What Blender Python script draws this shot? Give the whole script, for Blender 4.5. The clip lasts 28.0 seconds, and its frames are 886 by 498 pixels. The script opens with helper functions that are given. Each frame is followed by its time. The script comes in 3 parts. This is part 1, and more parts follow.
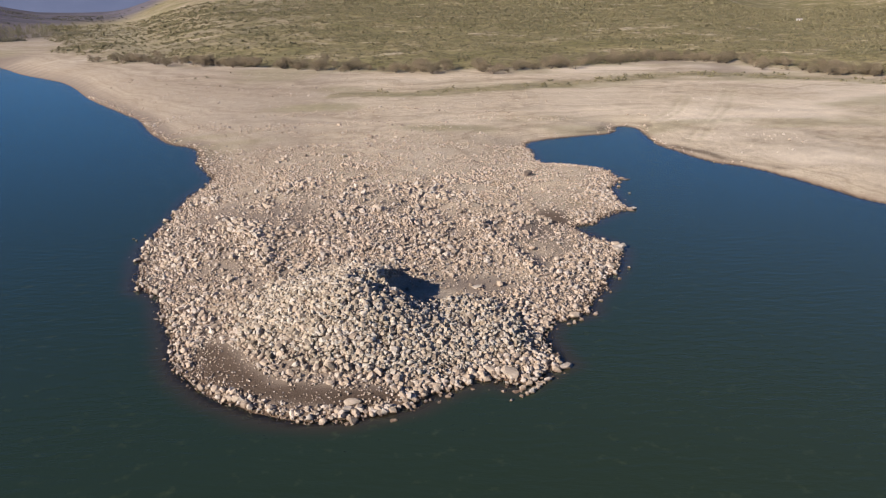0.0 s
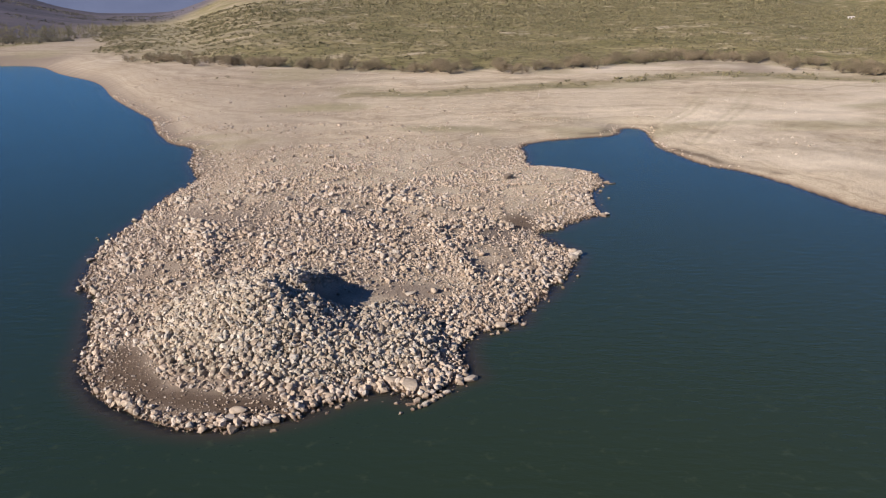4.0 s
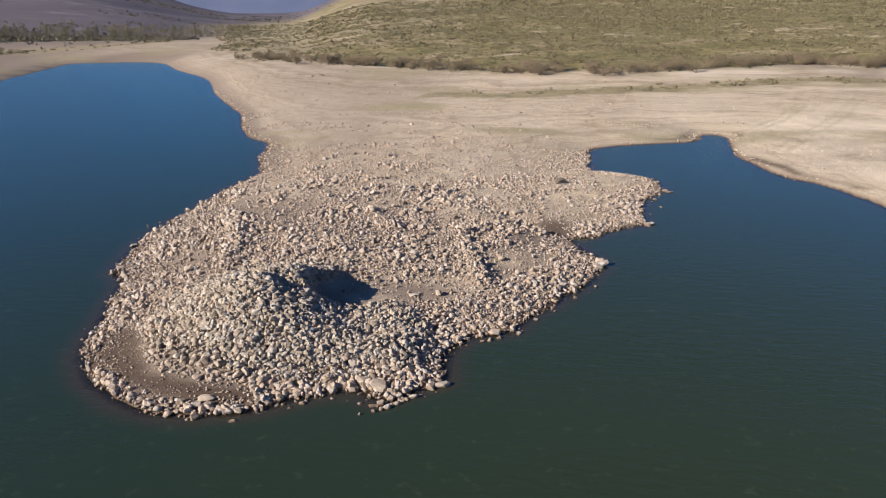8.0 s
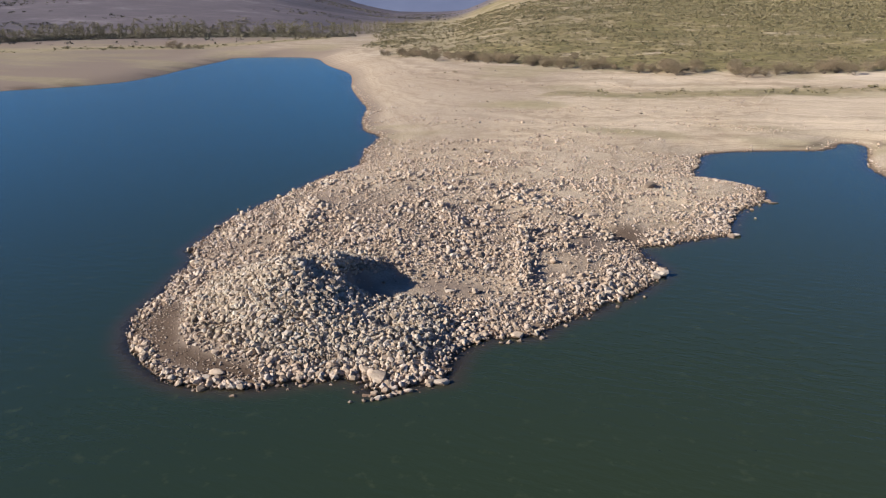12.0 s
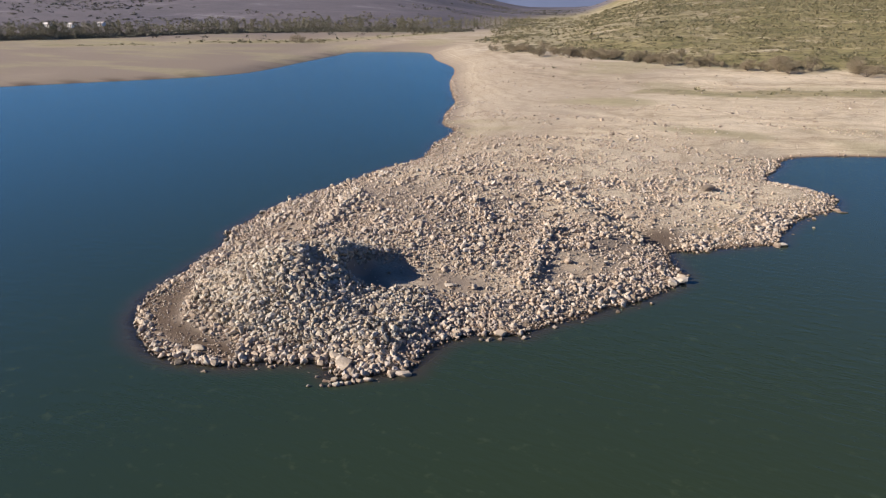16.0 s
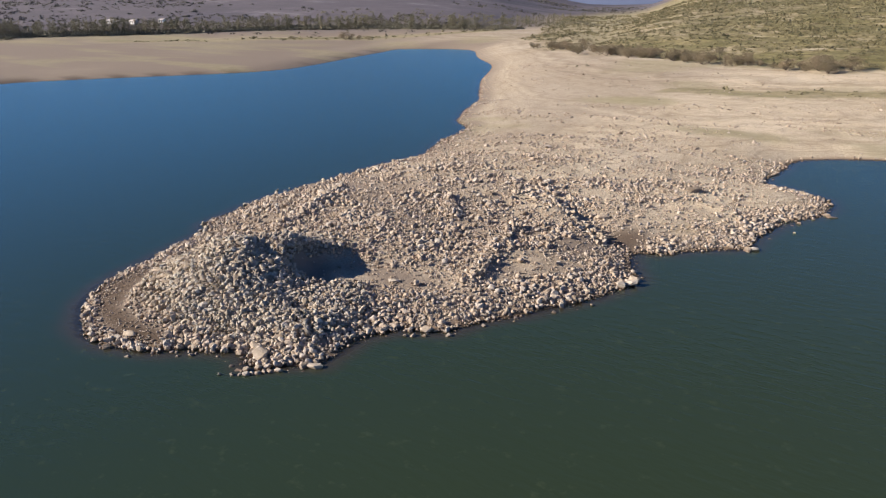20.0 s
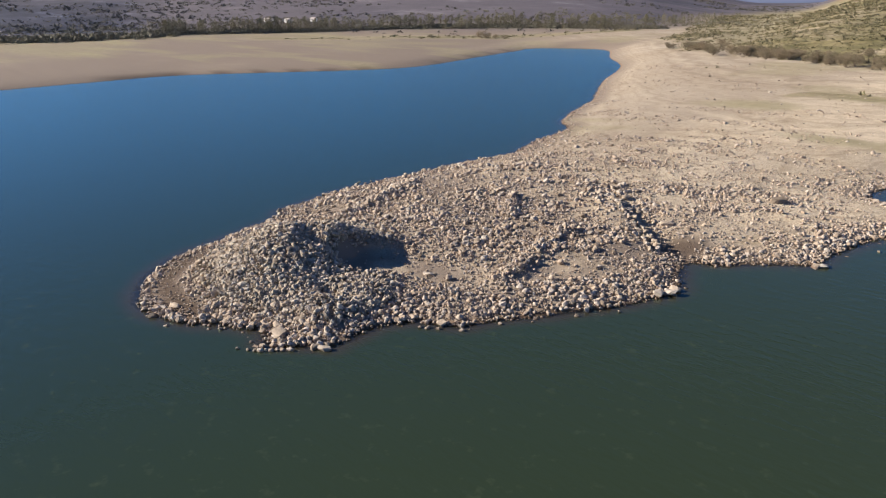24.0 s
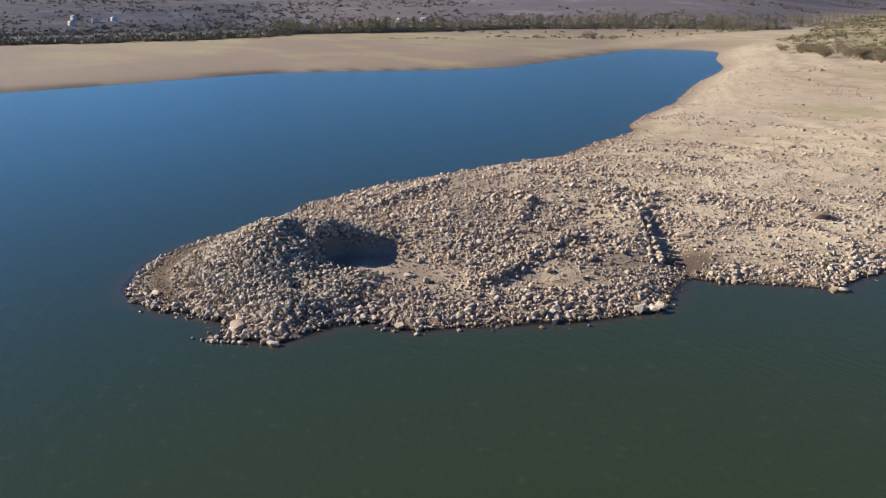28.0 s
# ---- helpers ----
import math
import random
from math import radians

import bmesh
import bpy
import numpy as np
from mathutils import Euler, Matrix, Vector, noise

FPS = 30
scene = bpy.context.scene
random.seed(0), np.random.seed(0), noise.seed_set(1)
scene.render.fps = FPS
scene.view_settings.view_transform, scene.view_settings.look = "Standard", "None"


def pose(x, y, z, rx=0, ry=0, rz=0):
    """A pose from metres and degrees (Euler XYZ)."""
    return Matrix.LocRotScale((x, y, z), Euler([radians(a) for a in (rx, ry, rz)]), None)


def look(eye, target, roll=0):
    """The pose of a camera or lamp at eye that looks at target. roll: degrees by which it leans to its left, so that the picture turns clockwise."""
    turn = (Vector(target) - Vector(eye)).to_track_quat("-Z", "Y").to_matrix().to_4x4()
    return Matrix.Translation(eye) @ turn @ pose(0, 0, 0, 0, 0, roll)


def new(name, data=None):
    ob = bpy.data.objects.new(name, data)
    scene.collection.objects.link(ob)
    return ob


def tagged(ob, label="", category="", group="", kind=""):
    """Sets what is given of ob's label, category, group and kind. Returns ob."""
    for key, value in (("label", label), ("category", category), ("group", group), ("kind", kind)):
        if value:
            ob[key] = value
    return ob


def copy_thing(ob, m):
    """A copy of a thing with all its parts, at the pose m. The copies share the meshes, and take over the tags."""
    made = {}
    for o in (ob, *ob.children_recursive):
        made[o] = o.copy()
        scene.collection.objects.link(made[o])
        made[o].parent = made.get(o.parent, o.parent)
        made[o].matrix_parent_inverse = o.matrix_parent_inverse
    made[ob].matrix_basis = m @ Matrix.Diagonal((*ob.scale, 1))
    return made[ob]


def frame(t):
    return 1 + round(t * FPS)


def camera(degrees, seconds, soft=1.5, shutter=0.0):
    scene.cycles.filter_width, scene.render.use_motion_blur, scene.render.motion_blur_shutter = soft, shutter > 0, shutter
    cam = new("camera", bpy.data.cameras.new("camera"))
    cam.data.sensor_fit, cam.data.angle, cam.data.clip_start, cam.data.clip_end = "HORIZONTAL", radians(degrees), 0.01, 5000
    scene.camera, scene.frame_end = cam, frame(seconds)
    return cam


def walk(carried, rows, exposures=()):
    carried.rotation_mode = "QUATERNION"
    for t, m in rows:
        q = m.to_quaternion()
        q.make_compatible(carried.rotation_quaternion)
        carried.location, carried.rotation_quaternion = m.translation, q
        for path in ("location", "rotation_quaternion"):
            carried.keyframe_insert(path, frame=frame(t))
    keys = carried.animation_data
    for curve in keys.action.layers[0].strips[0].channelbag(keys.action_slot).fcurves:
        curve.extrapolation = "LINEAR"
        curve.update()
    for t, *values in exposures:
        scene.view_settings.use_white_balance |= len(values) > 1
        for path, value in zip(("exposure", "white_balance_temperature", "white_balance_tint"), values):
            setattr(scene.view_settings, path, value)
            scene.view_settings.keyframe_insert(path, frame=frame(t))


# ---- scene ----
cam = camera(61.8, 28.0, soft=1.1)

PATH = [
    (0, (-3.254, -65.503, 22.447), (-3.132, -63.605, 21.828), -0.4),
    (0.5, (-2.001, -65.375, 22.501), (-1.907, -63.475, 21.882), -0.4),
    (1, (-0.784, -65.231, 22.494), (-0.712, -63.331, 21.874), -0.5),
    (1.5, (0.395, -65.074, 22.465), (0.452, -63.173, 21.845), -0.5),
    (2, (1.493, -64.855, 22.424), (1.537, -62.954, 21.805), -0.5),
    (2.5, (2.61, -64.739, 22.446), (2.642, -62.837, 21.828), -0.5),
    (3, (3.735, -64.589, 22.433), (3.758, -62.687, 21.814), -0.5),
    (3.5, (4.902, -64.546, 22.517), (4.915, -62.645, 21.897), -0.6),
    (5.5, (9.171, -64.157, 22.481), (9.071, -62.258, 21.862), -0.7),
    (6, (10.159, -63.994, 22.431), (10.029, -62.097, 21.813), -0.7),
    (6.5, (11.169, -63.799, 22.417), (11.005, -61.904, 21.798), -0.7),
    (7, (12.177, -63.601, 22.373), (11.979, -61.709, 21.755), -0.7),
    (7.5, (13.153, -63.342, 22.346), (12.908, -61.455, 21.73), -0.7),
    (8, (14.176, -63.096, 22.31), (13.875, -61.217, 21.695), -0.6),
    (8.5, (15.198, -62.88, 22.279), (14.854, -61.008, 21.664), -0.7),
    (9, (16.211, -62.568, 22.274), (15.822, -60.706, 21.657), -0.7),
    (9.5, (17.21, -62.307, 22.228), (16.769, -60.456, 21.613), -0.6),
    (10, (18.307, -62.006, 22.17), (17.81, -60.169, 21.555), -0.7),
    (10.5, (19.406, -61.678, 22.128), (18.855, -59.856, 21.514), -0.7),
    (11, (20.448, -61.289, 22.078), (19.856, -59.48, 21.463), -0.7),
    (11.5, (21.46, -60.895, 22.013), (20.824, -59.101, 21.398), -0.7),
    (12, (22.569, -60.513, 21.979), (21.879, -58.739, 21.364), -0.7),
    (12.5, (23.622, -60.122, 21.966), (22.893, -58.365, 21.35), -0.7),
    (14.5, (27.725, -58.151, 21.73), (26.806, -56.486, 21.11), -0.6),
    (15, (28.848, -57.622, 21.703), (27.899, -55.974, 21.083), -0.6),
    (15.5, (29.86, -57.005, 21.662), (28.893, -55.368, 21.042), -0.7),
    (16, (30.922, -56.326, 21.629), (29.942, -54.697, 21.008), -0.8),
    (16.5, (31.874, -55.649, 21.552), (30.883, -54.026, 20.932), -0.8),
    (17, (32.853, -54.988, 21.522), (31.852, -53.373, 20.9), -0.8),
    (17.5, (33.816, -54.411, 21.496), (32.801, -52.804, 20.873), -0.8),
    (18, (34.808, -53.844, 21.484), (33.772, -52.251, 20.861), -0.8),
    (18.5, (35.736, -53.211, 21.446), (34.677, -51.633, 20.824), -0.8),
    (19, (36.646, -52.613, 21.431), (35.569, -51.048, 20.807), -0.8),
    (19.5, (37.569, -52.054, 21.38), (36.476, -50.5, 20.757), -0.8),
    (20, (38.461, -51.531, 21.411), (37.352, -49.988, 20.786), -0.8),
    (20.5, (39.359, -50.898, 21.397), (38.235, -49.365, 20.773), -0.8),
    (22.5, (42.894, -48.894, 21.4), (41.675, -47.437, 20.775), -0.9),
    (23, (43.661, -48.336, 21.378), (42.387, -46.927, 20.754), -0.8),
    (23.5, (44.414, -47.626, 21.314), (43.079, -46.274, 20.692), -0.9),
    (24, (45.167, -46.819, 21.293), (43.779, -45.52, 20.671), -0.9),
    (24.5, (45.871, -45.84, 21.175), (44.447, -44.578, 20.556), -1.0),
    (25, (46.619, -44.84, 21.129), (45.175, -43.602, 20.51), -1.0),
    (25.5, (47.325, -43.74, 21.044), (45.869, -42.516, 20.426), -1.0),
    (26, (48.016, -42.624, 20.976), (46.546, -41.416, 20.358), -1.0),
    (26.5, (48.699, -41.468, 20.917), (47.208, -40.286, 20.3), -1.1),
    (27, (49.437, -40.303, 20.857), (47.921, -39.153, 20.241), -1.0),
    (27.5, (50.067, -39.178, 20.825), (48.52, -38.071, 20.209), -1.1),
    (28, (50.699, -37.931, 20.848), (49.122, -36.866, 20.232), -1.0),
]
walk(cam, [(t, look(eye, target, roll)) for t, eye, target, roll in PATH], [(0, 0.58, 6350, 13), (8, 0.66, 6350, 12), (17, 0.84, 6450, 10), (28, 0.86, 6550, 9)])

# ---------------------------------------------------------------- light
SUN_TRAVEL = Vector((0.80, 0.60))
SUN_ELEVATION = radians(26)
world = bpy.data.worlds.new("sky")
scene.world = world
world.use_nodes = True
wn = world.node_tree
sky = wn.nodes.new("ShaderNodeTexSky")
sky.sky_type, sky.sun_disc = "NISHITA", False
sky.sun_elevation = SUN_ELEVATION
sky.sun_rotation = math.atan2(-SUN_TRAVEL.x, -SUN_TRAVEL.y) % (2 * math.pi)
sky.altitude, sky.air_density, sky.dust_density, sky.ozone_density = 3000, 0.8, 1.0, 10.0
wn.links.new(sky.outputs[0], wn.nodes["Background"].inputs[0])
wn.nodes["Background"].inputs[1].default_value = 0.075
sun = new("sun", bpy.data.lights.new("sun", "SUN"))
sun.data.energy, sun.data.angle, sun.data.color = 5.0, radians(0.5), (1.0, 0.90, 0.79)
sun.matrix_world = look((-300 * SUN_TRAVEL.x, -300 * SUN_TRAVEL.y, 300 * math.tan(SUN_ELEVATION)), (0, 0, 0))


# ---------------------------------------------------------------- materials
def material(name):
    m = bpy.data.materials.new(name)
    m.use_nodes = True
    nt = m.node_tree
    return m, nt, nt.nodes["Principled BSDF"]


def add(nt, kind, **values):
    n = nt.nodes.new(kind)
    for key, value in values.items():
        n.inputs[key.replace("_", " ")].default_value = value
    return n


def link(nt, a, b):
    nt.links.new(a, b)


def grain(nt, scale, detail=4.0, rough=0.6, where=None):
    n = add(nt, "ShaderNodeTexNoise", Scale=scale, Detail=detail, Roughness=rough)
    if where is None:
        where = nt.nodes.new("ShaderNodeNewGeometry").outputs["Position"]
    link(nt, where, n.inputs["Vector"])
    return n.outputs["Fac"]


def ramp(nt, fac, stops):
    r = nt.nodes.new("ShaderNodeValToRGB")
    while len(r.color_ramp.elements) < len(stops):
        r.color_ramp.elements.new(0.5)
    for e, (at, colour) in zip(r.color_ramp.elements, stops):
        e.position, e.color = at, (*colour, 1)
    link(nt, fac, r.inputs[0])
    return r.outputs[0]


def blend(nt, fac, a, b, mode="MIX"):
    n = nt.nodes.new("ShaderNodeMix")
    n.data_type, n.blend_type = "RGBA", mode
    for value, slot in ((fac, 0), (a, 6), (b, 7)):
        if isinstance(value, (int, float)):
            n.inputs[slot].default_value = value
        elif isinstance(value, tuple):
            n.inputs[slot].default_value = (*value, 1)
        else:
            link(nt, value, n.inputs[slot])
    return n.outputs[2]


def ranged(nt, value, a, b, c=0.0, d=1.0):
    n = nt.nodes.new("ShaderNodeMapRange")
    for slot, v in zip((1, 2, 3, 4), (a, b, c, d)):
        n.inputs[slot].default_value = v
    link(nt, value, n.inputs[0])
    return n.outputs[0]


def bump(nt, bsdf, fac, strength, distance):
    n = add(nt, "ShaderNodeBump", Strength=strength, Distance=distance)
    link(nt, fac, n.inputs["Height"])
    link(nt, n.outputs[0], bsdf.inputs["Normal"])


def attribute(nt, name):
    n = nt.nodes.new("ShaderNodeAttribute")
    n.attribute_name = name
    return n.outputs["Fac"]


def stone_material(name, per_object, warm, dull=1.0):
    """Weathered pale limestone, each block in its own tone, darker where the water wets it."""
    m, nt, bsdf = material(name)
    if per_object:
        tone = nt.nodes.new("ShaderNodeObjectInfo").outputs["Random"]
    else:
        tone = nt.nodes.new("ShaderNodeNewGeometry").outputs["Random Per Island"]
    k, d = warm * dull, dull
    col = ramp(nt, tone, [(0.0, (0.25 * k, 0.198 * d, 0.145 * d)), (0.2, (0.42 * k, 0.338 * d, 0.25 * d)), (0.6, (0.49 * k, 0.398 * d, 0.300 * d)),
                          (0.8, (0.47 * k, 0.415 * d, 0.345 * d)), (1.0, (0.56 * k, 0.485 * d, 0.40 * d))])
    stain = ramp(nt, grain(nt, 3.2, 6, 0.7), [(0.3, (0.62, 0.58, 0.52)), (0.62, (1.0, 1.0, 1.0))])
    col = blend(nt, 0.8, col, stain, "MULTIPLY")
    z = nt.nodes.new("ShaderNodeSeparateXYZ")
    link(nt, nt.nodes.new("ShaderNodeNewGeometry").outputs["Position"], z.inputs[0])
    dry = ranged(nt, z.outputs["Z"], 0.04, 0.20)
    col = blend(nt, dry, (0.16, 0.105, 0.066), col)
    link(nt, col, bsdf.inputs["Base Color"])
    link(nt, ranged(nt, dry, 0, 1, 0.45, 0.92), bsdf.inputs["Roughness"])
    bump(nt, bsdf, grain(nt, 9.0, 5, 0.65), 0.7, 0.05)
    return m


def ground_material():
    """Dried lake-bed silt and gravel, going over into scrub-grown soil inland, wet at the water's edge."""
    m, nt, bsdf = material("lake_bed")
    fine, mid, wide = grain(nt, 5.0, 6, 0.7), grain(nt, 0.35, 5, 0.62), grain(nt, 0.035, 5, 0.55)
    silt = ramp(nt, mid, [(0.28, (0.41, 0.33, 0.235)), (0.5, (0.52, 0.43, 0.31)), (0.72, (0.61, 0.52, 0.385))])
    silt = blend(nt, ranged(nt, wide, 0.40, 0.62), silt, (0.60, 0.51, 0.385))
    pebble = ramp(nt, fine, [(0.34, (0.42, 0.37, 0.31)), (0.52, (0.95, 0.94, 0.92)), (0.72, (1.2, 1.18, 1.14))])
    silt = blend(nt, 0.75, silt, pebble, "MULTIPLY")
    moss = ramp(nt, mid, [(0.35, (0.27, 0.235, 0.13)), (0.7, (0.36, 0.31, 0.19))])
    level = nt.nodes.new("ShaderNodeSeparateXYZ")
    link(nt, nt.nodes.new("ShaderNodeNewGeometry").outputs["Position"], level.inputs[0])
    wander = nt.nodes.new("ShaderNodeMath")
    wander.operation = "MULTIPLY_ADD"
    link(nt, grain(nt, 0.06, 4, 0.6), wander.inputs[0])
    wander.inputs[1].default_value = 1.1
    link(nt, level.outputs["Z"], wander.inputs[2])
    ring = nt.nodes.new("ShaderNodeTexNoise")
    ring.noise_dimensions = "1D"
    ring.inputs["Scale"].default_value, ring.inputs["Detail"].default_value, ring.inputs["Roughness"].default_value = 3.2, 6, 0.7
    link(nt, wander.outputs[0], ring.inputs["W"])
    strand = ramp(nt, ring.outputs["Fac"], [(0.30, (0.60, 0.56, 0.50)), (0.48, (0.96, 0.95, 0.93)), (0.66, (1.18, 1.17, 1.13))])
    silt = blend(nt, 0.75, silt, strand, "MULTIPLY")
    silt = blend(nt, attribute(nt, "pale"), silt, (0.72, 0.615, 0.465))
    # brown soil, and the dark of shaded gaps between stones
    silt = blend(nt, attribute(nt, "rust"), silt, (0.235, 0.186, 0.142))
    silt = blend(nt, attribute(nt, "moss"), silt, moss)
    scrub = ramp(nt, grain(nt, 0.05, 7, 0.68), [(0.30, (0.13, 0.118, 0.05)), (0.45, (0.195, 0.175, 0.078)), (0.57, (0.265, 0.225, 0.115)), (0.68, (0.50, 0.43, 0.31))])
    scrub = blend(nt, 0.85, scrub, ramp(nt, grain(nt, 0.3, 5, 0.7), [(0.36, (0.45, 0.43, 0.40)), (0.50, (0.95, 0.92, 0.90)), (0.66, (1.28, 1.22, 1.14))]), "MULTIPLY")
    col = blend(nt, attribute(nt, "scrub"), silt, scrub)
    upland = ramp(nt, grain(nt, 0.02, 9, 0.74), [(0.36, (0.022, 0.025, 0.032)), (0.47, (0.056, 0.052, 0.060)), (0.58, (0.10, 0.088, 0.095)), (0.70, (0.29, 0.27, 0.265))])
    # mauve-grey tracts; the other far slopes are multiplied by blue
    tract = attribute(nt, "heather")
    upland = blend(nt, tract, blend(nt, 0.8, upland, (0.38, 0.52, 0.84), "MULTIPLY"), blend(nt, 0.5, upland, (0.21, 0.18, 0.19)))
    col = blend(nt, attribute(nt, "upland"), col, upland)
    col = blend(nt, ranged(nt, level.outputs["Z"], 0.03, 0.26, 0.8, 0.0), col, (0.22, 0.145, 0.09))
    col = blend(nt, attribute(nt, "wet"), col, (0.075, 0.05, 0.033))
    link(nt, col, bsdf.inputs["Base Color"])
    bsdf.inputs["Roughness"].default_value = 0.95
    bsdf.inputs["Specular IOR Level"].default_value = 0.2
    bump(nt, bsdf, grain(nt, 2.2, 7, 0.72), 0.8, 0.12)
    return m


def water_material():
    """Clear at the edge, green and murky with depth, ruffled by a light breeze."""
    m, nt, bsdf = material("lake_water")
    nt.nodes.remove(bsdf)
    out = nt.nodes["Material Output"]
    geo = nt.nodes.new("ShaderNodeNewGeometry").outputs["Position"]
    stretch = nt.nodes.new("ShaderNodeMapping")
    stretch.inputs["Rotation"].default_value = (0, 0, 0.5)
    stretch.inputs["Scale"].default_value = (0.55, 1.5, 1)
    link(nt, geo, stretch.inputs["Vector"])
    small = grain(nt, 1.1, 3, 0.55, stretch.outputs[0])
    wave = add(nt, "ShaderNodeBump", Strength=0.38, Distance=0.12)
    link(nt, small, wave.inputs["Height"])
    body = nt.nodes.new("ShaderNodeBsdfDiffuse")
    # lighter body colour painted in place of brighter sky reflection
    deep = blend(nt, attribute(nt, "algae"), (0.019, 0.033, 0.020), (0.029, 0.042, 0.020))
    deep = blend(nt, attribute(nt, "depth"), (0.046, 0.035, 0.025), deep)
    bloom = ranged(nt, grain(nt, 0.9, 3, 0.6), 0.60, 0.74, 0.0, 0.55)
    deep = blend(nt, bloom, deep, (0.050, 0.066, 0.034))
    link(nt, deep, body.inputs[0])
    clear = nt.nodes.new("ShaderNodeBsdfTransparent")
    clear.inputs[0].default_value = (0.90, 0.83, 0.66, 1)
    murk = nt.nodes.new("ShaderNodeMixShader")
    link(nt, attribute(nt, "murk"), murk.inputs[0])
    link(nt, clear.outputs[0], murk.inputs[1])
    link(nt, body.outputs[0], murk.inputs[2])
    gloss = nt.nodes.new("ShaderNodeBsdfGlossy")
    gloss.inputs["Roughness"].default_value = 0.26
    gloss.inputs["Color"].default_value = (0.70, 0.99, 0.94, 1)
    link(nt, wave.outputs[0], gloss.inputs["Normal"])
    fres = nt.nodes.new("ShaderNodeFresnel")
    fres.inputs[0].default_value = 1.33
    link(nt, wave.outputs[0], fres.inputs["Normal"])
    top = nt.nodes.new("ShaderNodeMixShader")
    link(nt, fres.outputs[0], top.inputs[0])
    link(nt, murk.outputs[0], top.inputs[1])
    link(nt, gloss.outputs[0], top.inputs[2])
    link(nt, top.outputs[0], out.inputs["Surface"])
    return m


def leaf_material(name, dark, light, per_object=True):
    m, nt, bsdf = material(name)
    source = nt.nodes.new("ShaderNodeObjectInfo" if per_object else "ShaderNodeNewGeometry")
    tone = source.outputs["Random" if per_object else "Random Per Island"]
    col = ramp(nt, tone, [(0.0, dark), (1.0, light)])
    col = blend(nt, 0.6, col, ramp(nt, grain(nt, 0.9, 3), [(0.3, (0.6, 0.6, 0.55)), (0.7, (1.15, 1.1, 1.0))]), "MULTIPLY")
    link(nt, col, bsdf.inputs["Base Color"])
    bsdf.inputs["Roughness"].default_value = 0.8
    return m


def plain_material(name, a, b, scale, rough=0.85):
    m, nt, bsdf = material(name)
    link(nt, ramp(nt, grain(nt, scale, 5), [(0.3, a), (0.7, b)]), bsdf.inputs["Base Color"])
    bsdf.inputs["Roughness"].default_value = rough
    return m


STONE = stone_material("weathered_stone", True, 1.0)
RUBBLE = stone_material("rubble_stone", False, 0.98, 0.95)
EARTHY = stone_material("silt_stained_stone", False, 1.02, 0.97)
LAKE_BED = ground_material()
WATER = water_material()
SCRUB_LEAF = leaf_material("scrub_leaf", (0.10, 0.092, 0.050), (0.26, 0.225, 0.12), False)
SHRUB_LEAF = leaf_material("shrub_leaf", (0.16, 0.13, 0.08), (0.27, 0.215, 0.14))
TREE_LEAF = leaf_material("tree_leaf", (0.13, 0.125, 0.072), (0.29, 0.265, 0.16))
THICKET_LEAF = leaf_material("thicket_leaf", (0.15, 0.142, 0.098), (0.26, 0.235, 0.165), False)
MAQUIS_LEAF = leaf_material("maquis_leaf", (0.095, 0.09, 0.078), (0.15, 0.138, 0.115), False)
BARK = plain_material("bark", (0.10, 0.075, 0.055), (0.19, 0.15, 0.11), 2.0)
PLASTER = plain_material("lime_plaster", (0.70, 0.68, 0.63), (0.82, 0.80, 0.76), 0.8)
ROOF_TILE = plain_material("clay_roof_tile", (0.52, 0.46, 0.40), (0.62, 0.56, 0.50), 1.5)
DARK_GLASS = plain_material("window_glass", (0.03, 0.035, 0.04), (0.05, 0.055, 0.06), 1.0, 0.15)

# ---------------------------------------------------------------- plan of the shore
WEST_SHORE = [(-215, 262), (-192, 274), (-170, 266), (-142, 226), (-112, 188), (-86, 142), (-67, 112), (-57.5, 97), (-51, 82),
              (-43, 67), (-37.2, 61.5), (-32.8, 47), (-28.6, 36.8), (-29.3, 28.5), (-28.6, 20), (-28.5, 10), (-27.6, 3.5), (-25.5, -4.5)]
TIP_SHORE = [(-22.5, -8), (-21, -13), (-19.4, -17), (-17.4, -21.5), (-14.6, -24.7), (-12, -26.8), (-8.6, -28), (-5.6, -27.7), (-3.2, -26.8),
             (-0.3, -24.8), (2.4, -23.6), (4.2, -24.4), (6.6, -22.3), (7.4, -21.2), (7.2, -17.8), (8.4, -15), (11.1, -13.5), (12.3, -10.2),
             (14.7, -7.1), (16.8, -2.9), (18.4, 2.6), (16.9, 5.6), (15.9, 9.1), (17.7, 10.8), (20.7, 14.2), (23.4, 16.5)]
BAY_SHORE = [(23.5, 21), (24.8, 28), (27.2, 32.7), (26.6, 39), (22, 42.3), (18.6, 44.3), (18.9, 51), (20.2, 62), (29.9, 67.4), (37, 70.3),
             (40.5, 78), (43.5, 75.3), (41.5, 59), (42.4, 53), (44, 44), (48.4, 37.3), (50.8, 30.7), (52.5, 22.5), (56, 13), (75, -20),
             (110, -90), (190, -260), (300, -520)]
FAR_SHORE = [(260, -900), (-260, -1000), (-390, -700), (-300, -380), (-225, -160), (-203, -60), (-200.5, -21), (-202, 2), (-206, 28), (-211, 60),
             (-203, 80), (-178, 114), (-169, 137), (-174, 160), (-191, 200), (-206, 240)]
HILL_FOOT = [(900, 0), (300, 85), (160, 122), (117, 145), (88, 186), (50, 166), (12, 154), (-35, 174), (-73, 202), (-115, 235), (-150, 292),
             (-215, 430), (-345, 720), (-560, 1250), (-950, 2200)]


